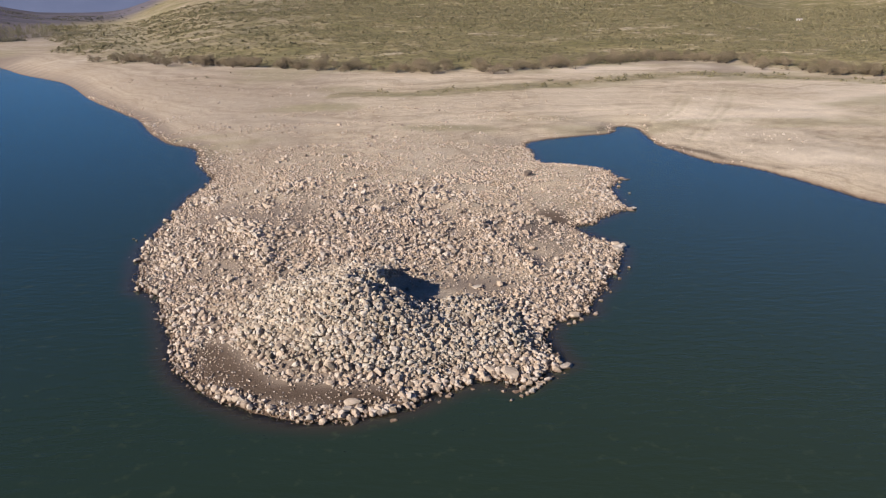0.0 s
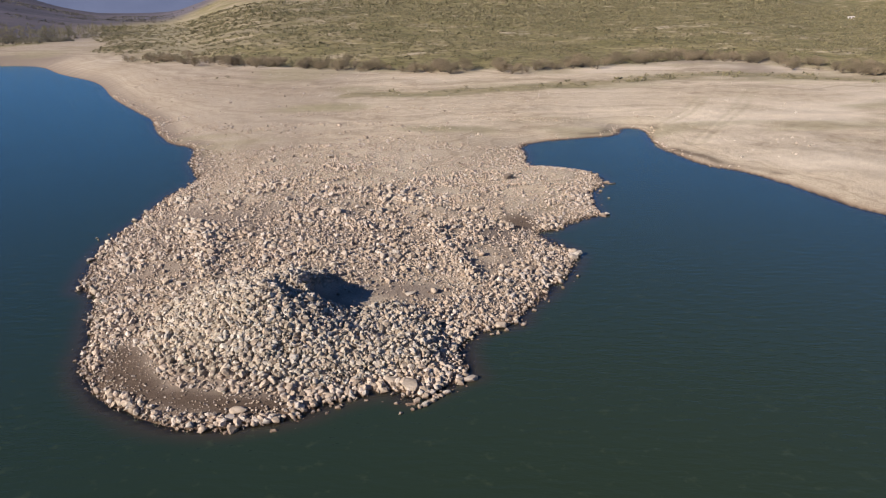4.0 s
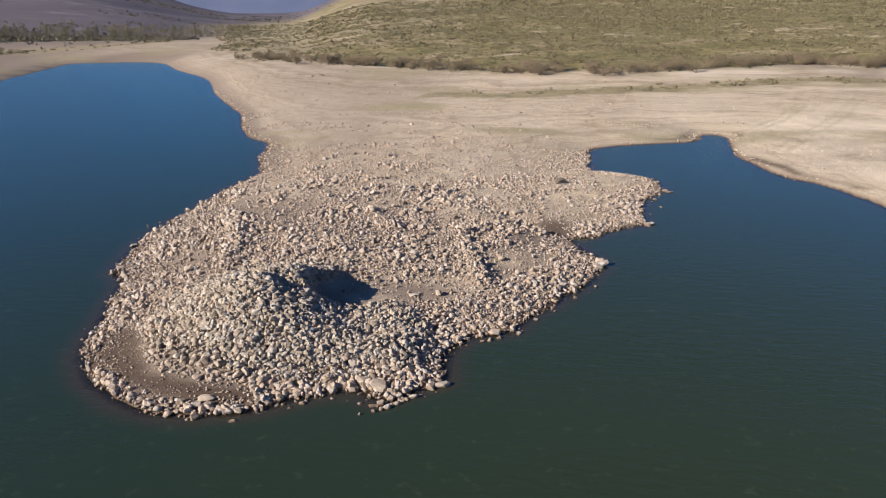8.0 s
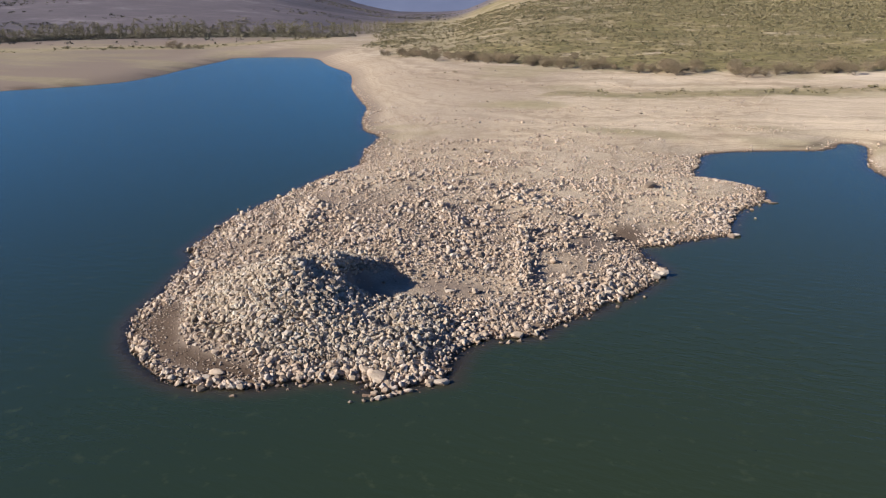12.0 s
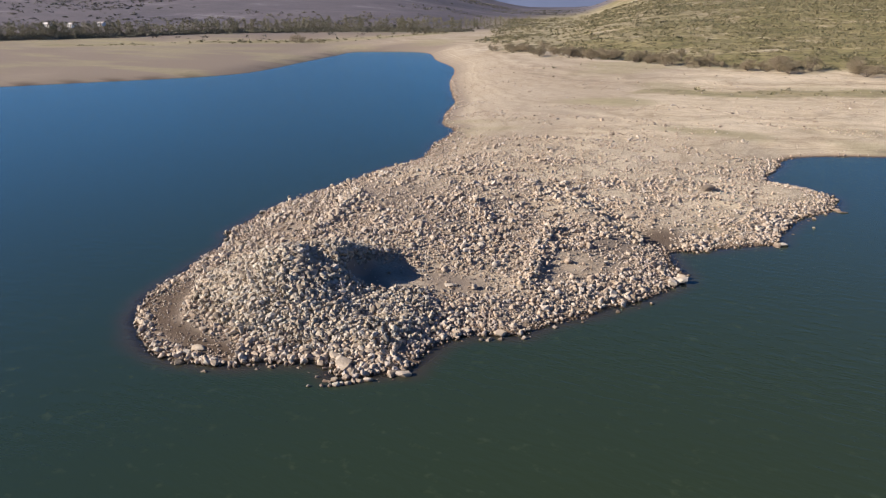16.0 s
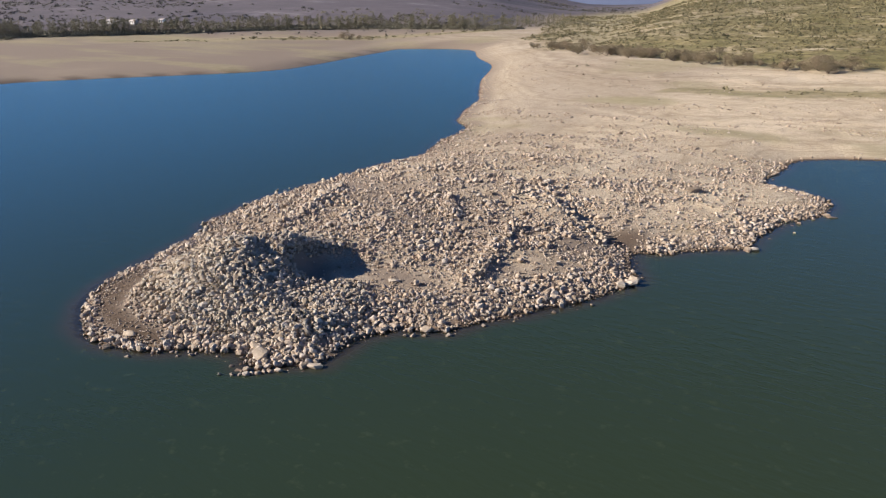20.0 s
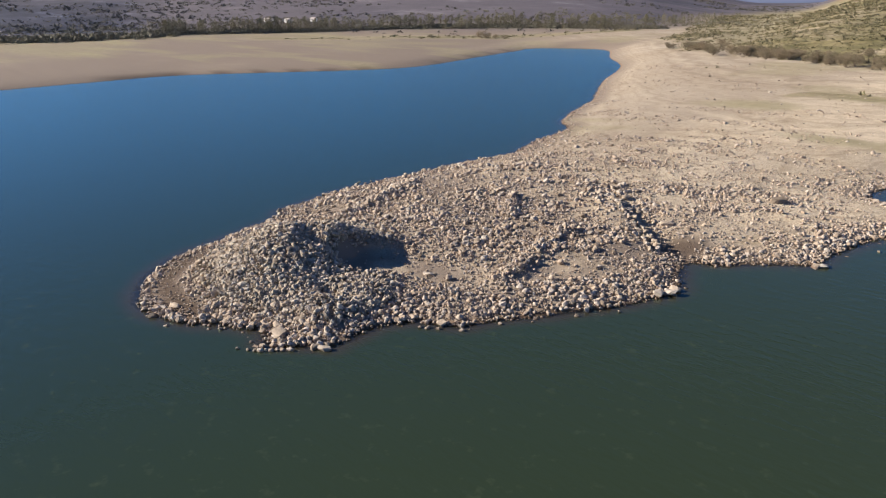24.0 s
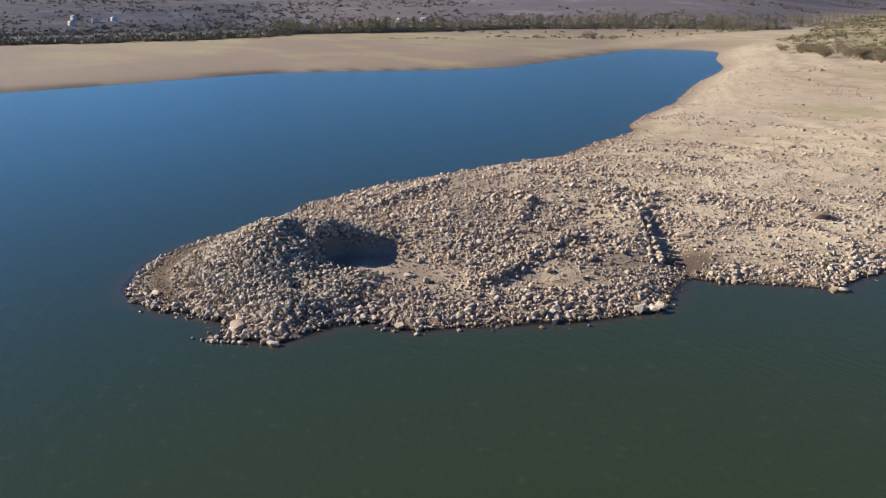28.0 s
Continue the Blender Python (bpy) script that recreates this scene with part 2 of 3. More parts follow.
def rounded(points, steps, closed):
    """A smooth line through the points."""
    p = np.array(points, float)
    n = len(p)
    out = []
    for i in range(n if closed else n - 1):
        if closed:
            a, b, c, d = p[(i - 1) % n], p[i], p[(i + 1) % n], p[(i + 2) % n]
        else:
            a, b, c, d = p[max(i - 1, 0)], p[i], p[i + 1], p[min(i + 2, n - 1)]
        for s in range(steps):
            t = s / steps
            out.append(0.5 * (2 * b + (c - a) * t + (2 * a - 5 * b + 4 * c - d) * t * t + (3 * b - a - 3 * c + d) * t ** 3))
    return np.array(out)


SHORE = rounded(WEST_SHORE + TIP_SHORE + BAY_SHORE + FAR_SHORE, 4, True)
HILL = np.vstack([rounded(HILL_FOOT, 3, False), [(-2600, 6000), (6000, 6000), (6000, 40)]])


def signed(line, x, y):
    """Distance of the points from a closed line, negative inside it."""
    a, b = line, np.roll(line, -1, 0)
    best, inside = np.full(x.shape, 1e18), np.zeros(x.shape, bool)
    for (ax, ay), (bx, by) in zip(a, b):
        ex, ey = bx - ax, by - ay
        ll = ex * ex + ey * ey
        if ll < 1e-12:
            continue
        t = np.clip(((x - ax) * ex + (y - ay) * ey) / ll, 0, 1)
        best = np.minimum(best, (x - ax - t * ex) ** 2 + (y - ay - t * ey) ** 2)
        if ay != by:
            inside ^= ((ay > y) != (by > y)) & (x < (bx - ax) * (y - ay) / (by - ay) + ax)
    return np.where(inside, -1, 1) * np.sqrt(best)


def lattice(ix, iy, seed):
    h = np.sin(ix * 127.1 + iy * 311.7 + seed * 74.7) * 43758.5453
    return h - np.floor(h)


def waves(x, y, size, octaves=4, seed=0):
    """Value noise from -1 to 1."""
    total, amp, norm = np.zeros_like(x), 1.0, 0.0
    for o in range(octaves):
        u, v = x / size, y / size
        iu, iv = np.floor(u), np.floor(v)
        fu, fv = u - iu, v - iv
        fu, fv = fu * fu * (3 - 2 * fu), fv * fv * (3 - 2 * fv)
        a, b = lattice(iu, iv, seed + o), lattice(iu + 1, iv, seed + o)
        c, d = lattice(iu, iv + 1, seed + o), lattice(iu + 1, iv + 1, seed + o)
        total += amp * (2 * ((a * (1 - fu) + b * fu) * (1 - fv) + (c * (1 - fu) + d * fu) * fv) - 1)
        norm += amp
        amp, size = amp * 0.5, size * 0.5
    return total / norm


def step(a, b, v):
    t = np.clip((v - a) / (b - a), 0, 1)
    return t * t * (3 - 2 * t)


def dome(x, y, cx, cy, west, east, south, north):
    dx, dy = x - cx, y - cy
    return np.exp(-0.5 * ((dx / np.where(dx < 0, west, east)) ** 2 + (dy / np.where(dy < 0, south, north)) ** 2))


def pit(x, y, cx, cy, rx, ry):
    return np.exp(-(((x - cx) / rx) ** 2 + ((y - cy) / ry) ** 2) ** 2)


def on_mound(x, y):
    return np.clip(dome(x, y, -7.5, -15, 5.0, 5.0, 4.8, 6.5) + 0.9 * dome(x, y, -1.2, -17.2, 4.5, 5, 4.2, 3.4), 0, 1)


def hollow(x, y):
    """The sunken chamber: 1 on its floor, 0 outside its steep sides."""
    u, v = x + 0.7 * waves(x, y, 2.4, 3, 81) + 2.2 - 0.10 * (y + 10.4), y + 0.7 * waves(x, y, 2.4, 3, 83) + 10.4
    return np.exp(-((u / np.where(u < 0, 2.2, 4.6)) ** 2 + (v / np.where(v < 0, 4.1, 3.5)) ** 2) ** (4 - 2.9 * step(-0.5, 1.5, u)))


def beside(x, y, line):
    """Distance from an open line."""
    best = np.full(x.shape, 1e18)
    for (ax, ay), (bx, by) in zip(line[:-1], line[1:]):
        ex, ey = bx - ax, by - ay
        t = np.clip(((x - ax) * ex + (y - ay) * ey) / (ex * ex + ey * ey), 0, 1)
        best = np.minimum(best, (x - ax - t * ex) ** 2 + (y - ay - t * ey) ** 2)
    return np.sqrt(best)


# old walls and banks buried in the rubble, and the brown silt behind the stones of the tip
RETAINING = [(2.0, 18.6), (6.9, 14.3), (13.2, 8.5)]
CURVED = [(4.6, 8.0), (6.0, 1.8), (7.7, -3.5), (8.6, -6.8)]
RIDGES = [(CURVED, 0.24, 0.7), ([(-9.5, 12.5), (-5.5, 11.0), (-2.4, 6.6)], 0.32, 0.7), ([(3.6, 5.2), (5.4, 6.6), (7.2, 9.2)], 0.3, 0.6),
          ([(3.2, -14.6), (7.3, -11.2), (10.3, -8.6), (12.4, -5.0), (15.0, -1.0), (15.6, 3.2)], 0.34, 1.2), ([(-20, 9), (-16, 1), (-14, -6)], 0.25, 0.9),
          ([(19.0, 19.5), (22.0, 24.0), (24.6, 31.0)], 0.3, 1.1), ([(11.0, 24.5), (15.5, 27.0), (21.5, 25.5)], 0.25, 0.8)]
TIP_SILT = [(-16.4, -18.6), (-14.9, -21.6), (-12.0, -24.3), (-9.0, -25.5), (-6.4, -26.0), (-4.2, -25.9)]


def across(x, y):
    """Place along the straight wall, and distance to its open side."""
    return ((x - 2.0) * 10.6 + (y - 18.6) * -9.8) / 14.44, ((x - 2.0) * 9.8 + (y - 18.6) * 10.6) / 14.44


def tip_silt(x, y):
    return np.exp(-((beside(x, y, TIP_SILT) + 0.35 * waves(x, y, 2.2, 2, 87)) / (0.95 + 0.8 * pit(x, y, -15.4, -21.0, 2.2, 2.4))) ** 4)


# bare patches of silt: centre, radii, how bare
BARE = [(2.9, -8.3, 3.6, 1.9, 0.93), (11.2, 6.2, 1.8, 2.8, 0.75), (9.4, -1.9, 1.3, 1.3, 0.5), (7.0, 23.5, 3.4, 1.3, 0.75), (19.5, 22.5, 1.6, 3.0, 0.85), (13.8, 11.8, 2.2, 3.0, 1.0), (17.5, 28.5, 1.8, 6.6, 0.9), (2, 33, 6, 2.0, 0.7),
        (-23, 17, 2.6, 9, 0.7), (-20, 42, 6, 3.5, 0.6), (-3, 48, 22, 1.5, 0.8),
        (14, 51, 5, 4, 0.6), (20, 36, 4, 2.6, 0.6)]


def bareness(x, y):
    out = np.zeros_like(x)
    wob = 1 + 0.35 * waves(x, y, 3.0, 3, 5)
    for cx, cy, rx, ry, much in BARE:
        out = np.maximum(out, much * pit(x, y, cx, cy, rx * wob, ry * wob))
    return np.maximum(out, 0.6 * tip_silt(x, y))


GRASS_STRIP = [(-14, 113), (6, 115), (22, 122), (38, 128), (80, 144), (96, 138), (130, 118)]
FAR_MEADOW = [(-340, 180), (-327, 206), (-311, 262), (-280, 290), (-250, 338), (-232, 372)]
OLIVE_PATCHES = [(6.0, 70.7), (-18.8, 95.1)]
OLD_TRACK = [(-139, 246), (-108, 236), (-80, 212), (-49, 176), (-20, 158)]
RUTS = [[(80, 116), (66, 88), (57, 73), (48, 58)], [(64, 104), (56, 88), (48, 78)]]


def relief(x, y):
    """Height of the ground, and the masks of its cover and of the shade painted between stones."""
    s, q = signed(SHORE, x, y), -signed(HILL, x, y)
    near = np.exp(-(np.hypot(x, y - 10) / 90) ** 2)
    s = s + near * 0.55 * waves(x, y, 3.2, 3, 2) + 2.2 * waves(x, y, 70, 2, 2) * step(80, 200, np.hypot(x, y))
    land, bare = np.clip(s, 0, None), bareness(x, y)
    z = 1.25 * (1 - np.exp(-land / 7))
    z += 0.9 * dome(x, y, -13, 17, 9, 12, 17, 24) * step(0, 9, land)
    grown = step(0, 8, land)
    # the collapsed tower: a crescent rim round a hollow
    z += 2.35 * dome(x, y, -7.2, -15.4, 4.0, 3.1, 3.7, 3.6) * step(0, 5, land)
    z += 0.92 * dome(x, y, -5.0, -11.3, 3.0, 2.2, 2.2, 2.6)
    z += 0.75 * dome(x, y, -2.2, -19.0, 4, 4.4, 2.8, 2.2) * step(0, 3, land)
    sunk = hollow(x, y)
    z = z * (1 - sunk) + (0.84 + 0.06 * waves(x, y, 1.6, 2, 85)) * sunk
    z -= 0.6 * pit(x, y, -5.3, -14.6, 1.4, 1.1) + 0.6 * pit(x, y, 1.9, -17.9, 1.0, 0.8)
    z += 0.30 * on_mound(x, y) * waves(x, y, 3.2, 3, 89) * (1 - sunk)
    z -= 0.22 * pit(x, y, 3.2, -8.4, 4.8, 3.0)
    z -= 0.18 * pit(x, y, 9.3, -1.8, 1.6, 2.6)
    for line, high, wide in RIDGES:
        z += high * np.exp(-(beside(x, y, line) / wide) ** 2) * grown * (1 + 0.4 * waves(x, y, 2.6, 2, 88))
    along, lee = across(x, y)
    held = step(-1.5, 1.0, along) * (1 - step(13.2, 15.0, along))
    z += held * (0.42 * step(-6, -1, lee) * (1 - step(-0.35, 0.25, lee)) - 0.30 * step(-0.1, 0.3, lee) * (1 - step(1.5, 4.5, lee)))
    east = step(-190, -120, x + 0.35 * np.clip(y - 100, 0, 600))
    z += east * 0.036 * np.clip(y - 55, 0, 115) * (1 - np.exp(-land / 20))
    z += (1 - east) * 0.030 * np.clip(land, 0, 260)
    r, az = np.hypot(x, y), np.degrees(np.arctan2(x - 15, y + 62))
    away = np.hypot(x - 15, y + 62)
    inland = np.clip(q, 0, None)
    cap = np.interp(away, [200, 374, 436, 742, 1000, 1400, 2000, 2600], [0, 6, 9, 18, 36, 74, 100, 90]) * (1 - 0.6 * step(19, 26, az)) + 1
    cap = cap * (0.05 + 0.95 * step(-20.5, -13, az))
    cap = cap * (1 + 0.22 * waves(x, y, 150, 5, 8))
    flank = np.interp(away, [250, 420, 700], [0.09, 0.16, 0.40])
    z += cap * (1 - np.exp(-flank * inland / cap))
    z += 1.3 * step(0, 40, inland) * waves(x, y, 30, 4, 9)
    valley = step(-38, -22, az) * (1 - step(24, 30, az))
    upland = (1 - valley) * np.clip(away - 560 - 400 * step(0, 20, az), 0, 1700) * (1 - step(0, 60, q) * (1 - step(24, 30, az)))
    z += upland * 0.085 * (1 + 0.38 * waves(x, y, 420, 6, 11))
    z += step(0.2, 3, land) * (0.11 * waves(x, y, 2.4, 3, 3) + 0.16 * waves(x, y, 9, 3, 4)) * (1 - 0.6 * bare)
    rut = np.zeros_like(x)
    for line in RUTS:
        rut = np.maximum(rut, np.exp(-(np.abs(beside(x, y, line) - 1.0) / 0.6) ** 2))
    z -= 0.08 * rut
    track = np.exp(-((beside(x, y, OLD_TRACK) + 1.5 * waves(x, y, 12, 2, 71)) / 3.2) ** 2)
    depth = np.clip(-s, 0, None)
    z = np.where(s > 0, z, -np.minimum(0.22 * depth + 0.012 * depth ** 2, 5.0))
    edge = 10 * waves(x, y, 26, 4, 21)
    tufts = step(0.0, 0.5, 0.7 * waves(x, y, 9, 3, 22) + 1.75 * np.exp(-((beside(x, y, GRASS_STRIP) + 3 * waves(x, y, 7, 3, 24)) / 4.6) ** 2) - 0.45)
    scrub = np.maximum(step(-5, 6, q + edge), 0.62 * tufts) * (1 - 0.8 * track)
    scrub = np.maximum(scrub, 0.7 * np.exp(-((beside(x, y, FAR_MEADOW) + 5 * waves(x, y, 30, 3, 25)) / 11) ** 2))
    meadow = step(-17, -21, az) * step(0, 40, q) * step(290, 380, away + 40 * waves(x, y, 60, 3, 98))
    scrub = scrub * (1 - 0.7 * meadow) * (1 - 0.45 * step(-30, -100, x) * step(-0.3, 0.3, waves(x, y, 20, 3, 99)))
    wet = (1 - step(0.05, 0.55 + 0.3 * waves(x, y, 4, 2, 6), s)) * (1 - 0.95 * step(0.0, 0.35, -s)) * (1 - step(70, 110, np.hypot(x, y))) + 0.75 * pit(x, y, 13.8, 11.8, 2.0, 2.6)
    wet = np.maximum(wet, 0.88 * tip_silt(x, y))
    wet = np.maximum(wet, 0.7 * (1 - step(1.0, 3.4 + 1.8 * waves(x, y, 22, 3, 27), s)) * step(-0.4, 0.0, s) * (1 - east))
    wet = np.maximum(wet, 0.85 * np.exp(-((s - 2.2 - 1.2 * waves(x, y, 8, 2, 29)) / 0.9) ** 2) * step(-0.25, 0.25, waves(x, y, 9, 3, 28)) * step(30, 60, x + 0.2 * y) * (1 - step(70, 85, y)))
    moss = step(0.1, 0.5, waves(x * 0.6, y * 1.6, 22, 3, 31)) * 0.6 * step(40, 70, y)
    moss = moss + (1 - east) * 0.55 * step(0.0, 0.35, waves(x * 0.4 + y * 0.4, y - x * 0.5, 60, 3, 33)) * step(20, 50, s)
    # brown soil tones; on mound and spit also painted shade between the stones
    rust = (0.98 + 0.3 * waves(x * 0.7 - y * 0.3, y + x * 1.2, 45, 4, 38)) * (1 - east) + 0.42 * step(-6, -24, x) * step(-10, 10, y) * east + 0.5 * bare * (1 - step(12, 22, y)) + 0.6 * step(-12, -16, y) * east + 0.6 * (1 - step(1.5, 5.0, s)) * step(-10, 0, y) * step(0, -15, x) * east + 0.45 * step(0.45, 0.75, on_mound(x, y)) + (0.42 + 0.35 * step(-0.4, 0.3, waves(x, y, 6, 3, 39))) * step(26, 6, y) * east + 0.95 * pit(x, y, -186, 272, 24, 20) + 0.8 * pit(x, y, 88, 163, 22, 24) * step(-0.3, 0.3, waves(x, y, 14, 3, 36)) + 0.5 * (1 - east) * step(0.1, 0.5, waves(x, y, 50, 3, 37)) * (1 - step(20, 60, s))
    far = (1 - east) * step(225, 260, s + 20 * waves(x, y, 60, 3, 35))
    pale = np.maximum(0.8 * track, 0.55 * step(0.1, 0.6, waves(x, y, 20, 3, 73)) * step(30, 45, x) * (1 - step(0, 10, q)))
    moss = np.maximum(moss, 0.32 * rut)
    wob = 1 + 0.4 * waves(x, y, 7, 3, 26)
    moss = np.maximum(moss, 0.85 * np.maximum(pit(x, y, *OLIVE_PATCHES[0], 9 * wob, 3.5 * wob), pit(x, y, *OLIVE_PATCHES[1], 9 * wob, 5 * wob)))
    moss = np.maximum(moss, 0.8 * meadow)
    moss = np.maximum(moss, 0.85 * np.exp(-(beside(x, y, FAR_MEADOW) / 13) ** 2))
    rust = rust * (1 - 0.7 * np.exp(-(beside(x, y, FAR_MEADOW) / 13) ** 2))
    heather = np.clip(step(-68, -62, az) * (1 - 0.4 * step(-56, -50, az)) + 0.3 * step(0.0, 0.4, waves(x, y, 240, 3, 97)), 0, 1)
    return z, s, dict(scrub=scrub, heather=heather, pale=pale, wet=np.clip(wet, 0, 1), moss=np.clip(moss, 0, 1), rust=np.clip(rust, 0, 1),
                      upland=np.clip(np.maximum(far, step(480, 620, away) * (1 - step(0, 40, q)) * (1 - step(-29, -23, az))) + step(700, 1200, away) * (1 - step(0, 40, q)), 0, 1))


def spaced(lo, hi, fine, growth, reach):
    mid = list(np.arange(lo, hi, fine))
    left, right, gap = [lo], [mid[-1]], fine
    while right[-1] < reach:
        gap *= growth
        right.append(right[-1] + gap)
        left.append(left[-1] - gap)
    return np.array(left[:0:-1] + mid + right[1:])


def mesh_of(name, verts, faces, mat, soft=False):
    """A mesh from arrays of corners and equal-sided faces."""
    me = bpy.data.meshes.new(name)
    verts, faces = np.asarray(verts, np.float32), np.asarray(faces, np.int32)
    k = faces.shape[1]
    me.vertices.add(len(verts))
    me.vertices.foreach_set("co", verts.ravel())
    me.loops.add(faces.size)
    me.loops.foreach_set("vertex_index", faces.ravel())
    me.polygons.add(len(faces))
    me.polygons.foreach_set("loop_start", np.arange(0, faces.size, k, dtype=np.int32))
    me.materials.append(mat)
    me.update(calc_edges=True)
    me.polygons.foreach_set("use_smooth", np.full(len(faces), soft))
    return me


XS, YS = spaced(-36, 60, 0.5, 1.042, 4700), spaced(-33, 80, 0.5, 1.042, 4700)
GX, GY = np.meshgrid(XS, YS)
GZ, GS, COVER = relief(GX, GY)
NX, NY = len(XS), len(YS)
IDX = np.arange(NX * NY).reshape(NY, NX)
QUADS = np.stack([IDX[:-1, :-1], IDX[:-1, 1:], IDX[1:, 1:], IDX[1:, :-1]], -1).reshape(-1, 4)


def surface(name, z, keep, mat, layers):
    me = mesh_of(name, np.stack([GX, GY, z], -1).reshape(-1, 3), QUADS[keep], mat)
    me.polygons.foreach_set("use_smooth", np.ones(len(me.polygons), bool))
    for key, values in layers.items():
        me.attributes.new(key, "FLOAT", "POINT").data.foreach_set("value", values.astype(np.float32).ravel())
    return new(name, me)


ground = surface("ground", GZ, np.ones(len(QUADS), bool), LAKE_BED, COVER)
tagged(ground, "dry beige lake bed and scrub hills with pale gravel", "ground", kind="structure")
covered = (GZ.ravel()[QUADS].min(1) < 0.05)
# the painted reflection grows eastward round the spit and ends farther out
water = surface("water", np.zeros_like(GZ), covered, WATER, {"murk": step(0.0, 0.14, -GZ) * 0.97 + 0.02, "depth": step(0.0, 0.5, -GZ), "algae": step(-22, 56, GX + 0.45 * (GY + 40) + 12 * waves(GX, GY, 30, 3, 95)) * step(150, 60, np.hypot(GX, GY))})
tagged(water, "rippled dark blue-green reservoir water", "water", kind="structure")


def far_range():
    """The plain mountains that close the horizon all round, glowing blue-grey in place of haze."""
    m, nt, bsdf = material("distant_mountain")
    # emission colour stands in for the hazy air before the range
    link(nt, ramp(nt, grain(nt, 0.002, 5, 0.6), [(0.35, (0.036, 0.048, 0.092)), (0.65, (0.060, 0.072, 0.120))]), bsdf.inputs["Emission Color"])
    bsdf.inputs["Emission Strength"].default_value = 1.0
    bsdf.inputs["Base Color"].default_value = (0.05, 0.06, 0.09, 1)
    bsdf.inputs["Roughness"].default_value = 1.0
    a = np.linspace(0, 2 * math.pi, 361)[:-1]
    top = 190 + 130 * waves(a * 300 + 50, a * 0 + 10, 90, 5, 14)
    rows = []
    for k, (r, h) in enumerate(((3900, 0.0), (4150, 0.45), (4350, 0.8), (4500, 1.0))):
        rough = top * h * (1 + 0.12 * waves(a * 300, a * 0 + 40 * k, 14, 3, 15 + k))
        rows.append(np.stack([r * np.sin(a), r * np.cos(a), rough - (60 if k == 0 else 0)], -1))
    n = len(a)
    faces = [(k * n + i, k * n + (i + 1) % n, (k + 1) * n + (i + 1) % n, (k + 1) * n + i) for k in range(3) for i in range(n)]
    return tagged(new("backdrop", mesh_of("backdrop", np.vstack(rows), faces, m)), "distant mountain range with blue-grey haze as its own glow", "mountains", kind="structure")


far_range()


def heights(x, y):
    return relief(np.asarray(x, float), np.asarray(y, float))


# ---------------------------------------------------------------- stones
rng = np.random.default_rng(7)


def block(seed, corners):
    """A broken, angular block about one metre across: corners and triangles."""
    r = np.random.default_rng(seed)
    p = r.normal(size=(corners, 3))
    p /= np.abs(p).max(1, keepdims=True) ** 0.55 * np.linalg.norm(p, axis=1, keepdims=True) ** 0.45
    p *= r.uniform(0.74, 1.06, (corners, 1)) * np.array([0.5 * r.uniform(0.95, 1.2), 0.5 * r.uniform(0.72, 1.0), 0.5 * r.uniform(0.6, 0.95)])
    bm = bmesh.new()
    for c in p:
        bm.verts.new(c)
    res = bmesh.ops.convex_hull(bm, input=bm.verts)
    bmesh.ops.delete(bm, geom=[g for g in bm.verts if not g.link_faces], context="VERTS")
    bmesh.ops.triangulate(bm, faces=bm.faces)
    bmesh.ops.recalc_face_normals(bm, faces=bm.faces)
    bm.verts.index_update()
    v = np.array([tuple(c.co) for c in bm.verts])
    f = np.array([[c.index for c in g.verts] for g in bm.faces])
    bm.free()
    return v, f


BLOCKS = [block(100 + i, 18 + i % 7) for i in range(36)]
BLOCK_MESH = [mesh_of("stone", v, f, STONE, i % 9 == 0) for i, (v, f) in enumerate(BLOCKS)]


def turns(n, lean):
    """Random rotation matrices, tipped by up to about lean degrees."""
    a, b, c = rng.uniform(0, 2 * math.pi, n), np.radians(rng.normal(0, lean, n)), np.radians(rng.normal(0, lean, n))
    ca, sa, cb, sb, cc, sc = np.cos(a), np.sin(a), np.cos(b), np.sin(b), np.cos(c), np.sin(c)
    o, l = np.zeros(n), np.ones(n)
    rz = np.stack([ca, -sa, o, sa, ca, o, o, o, l], -1).reshape(-1, 3, 3)
    ry = np.stack([cb, o, sb, o, l, o, -sb, o, cb], -1).reshape(-1, 3, 3)
    rx = np.stack([l, o, o, o, cc, -sc, o, sc, cc], -1).reshape(-1, 3, 3)
    return rz @ ry @ rx


def heap(name, x, y, z, size, lean, mat=None):
    """Many blocks in one mesh."""
    kind, rot = rng.integers(0, len(BLOCKS), len(x)), turns(len(x), lean)
    vs, fs, soft, base = [], [], [], 0
    for k, (v, f) in enumerate(BLOCKS):
        pick = np.nonzero(kind == k)[0]
        if not len(pick):
            continue
        w = np.einsum("nij,vj->nvi", rot[pick], v) * size[pick, None, None]
        w += np.stack([x[pick], y[pick], z[pick]], -1)[:, None]
        vs.append(w.reshape(-1, 3))
        fs.append((f[None] + base + (np.arange(len(pick)) * len(v))[:, None, None]).reshape(-1, 3))
        soft.append(np.full(len(pick) * len(f), k % 9 == 0))
        base += len(pick) * len(v)
    me = mesh_of(name, np.vstack(vs), np.vstack(fs), mat or RUBBLE)
    me.polygons.foreach_set("use_smooth", np.concatenate(soft))
    return me


def scatter(n, x0, x1, y0, y1):
    return rng.uniform(x0, x1, n), rng.uniform(y0, y1, n)


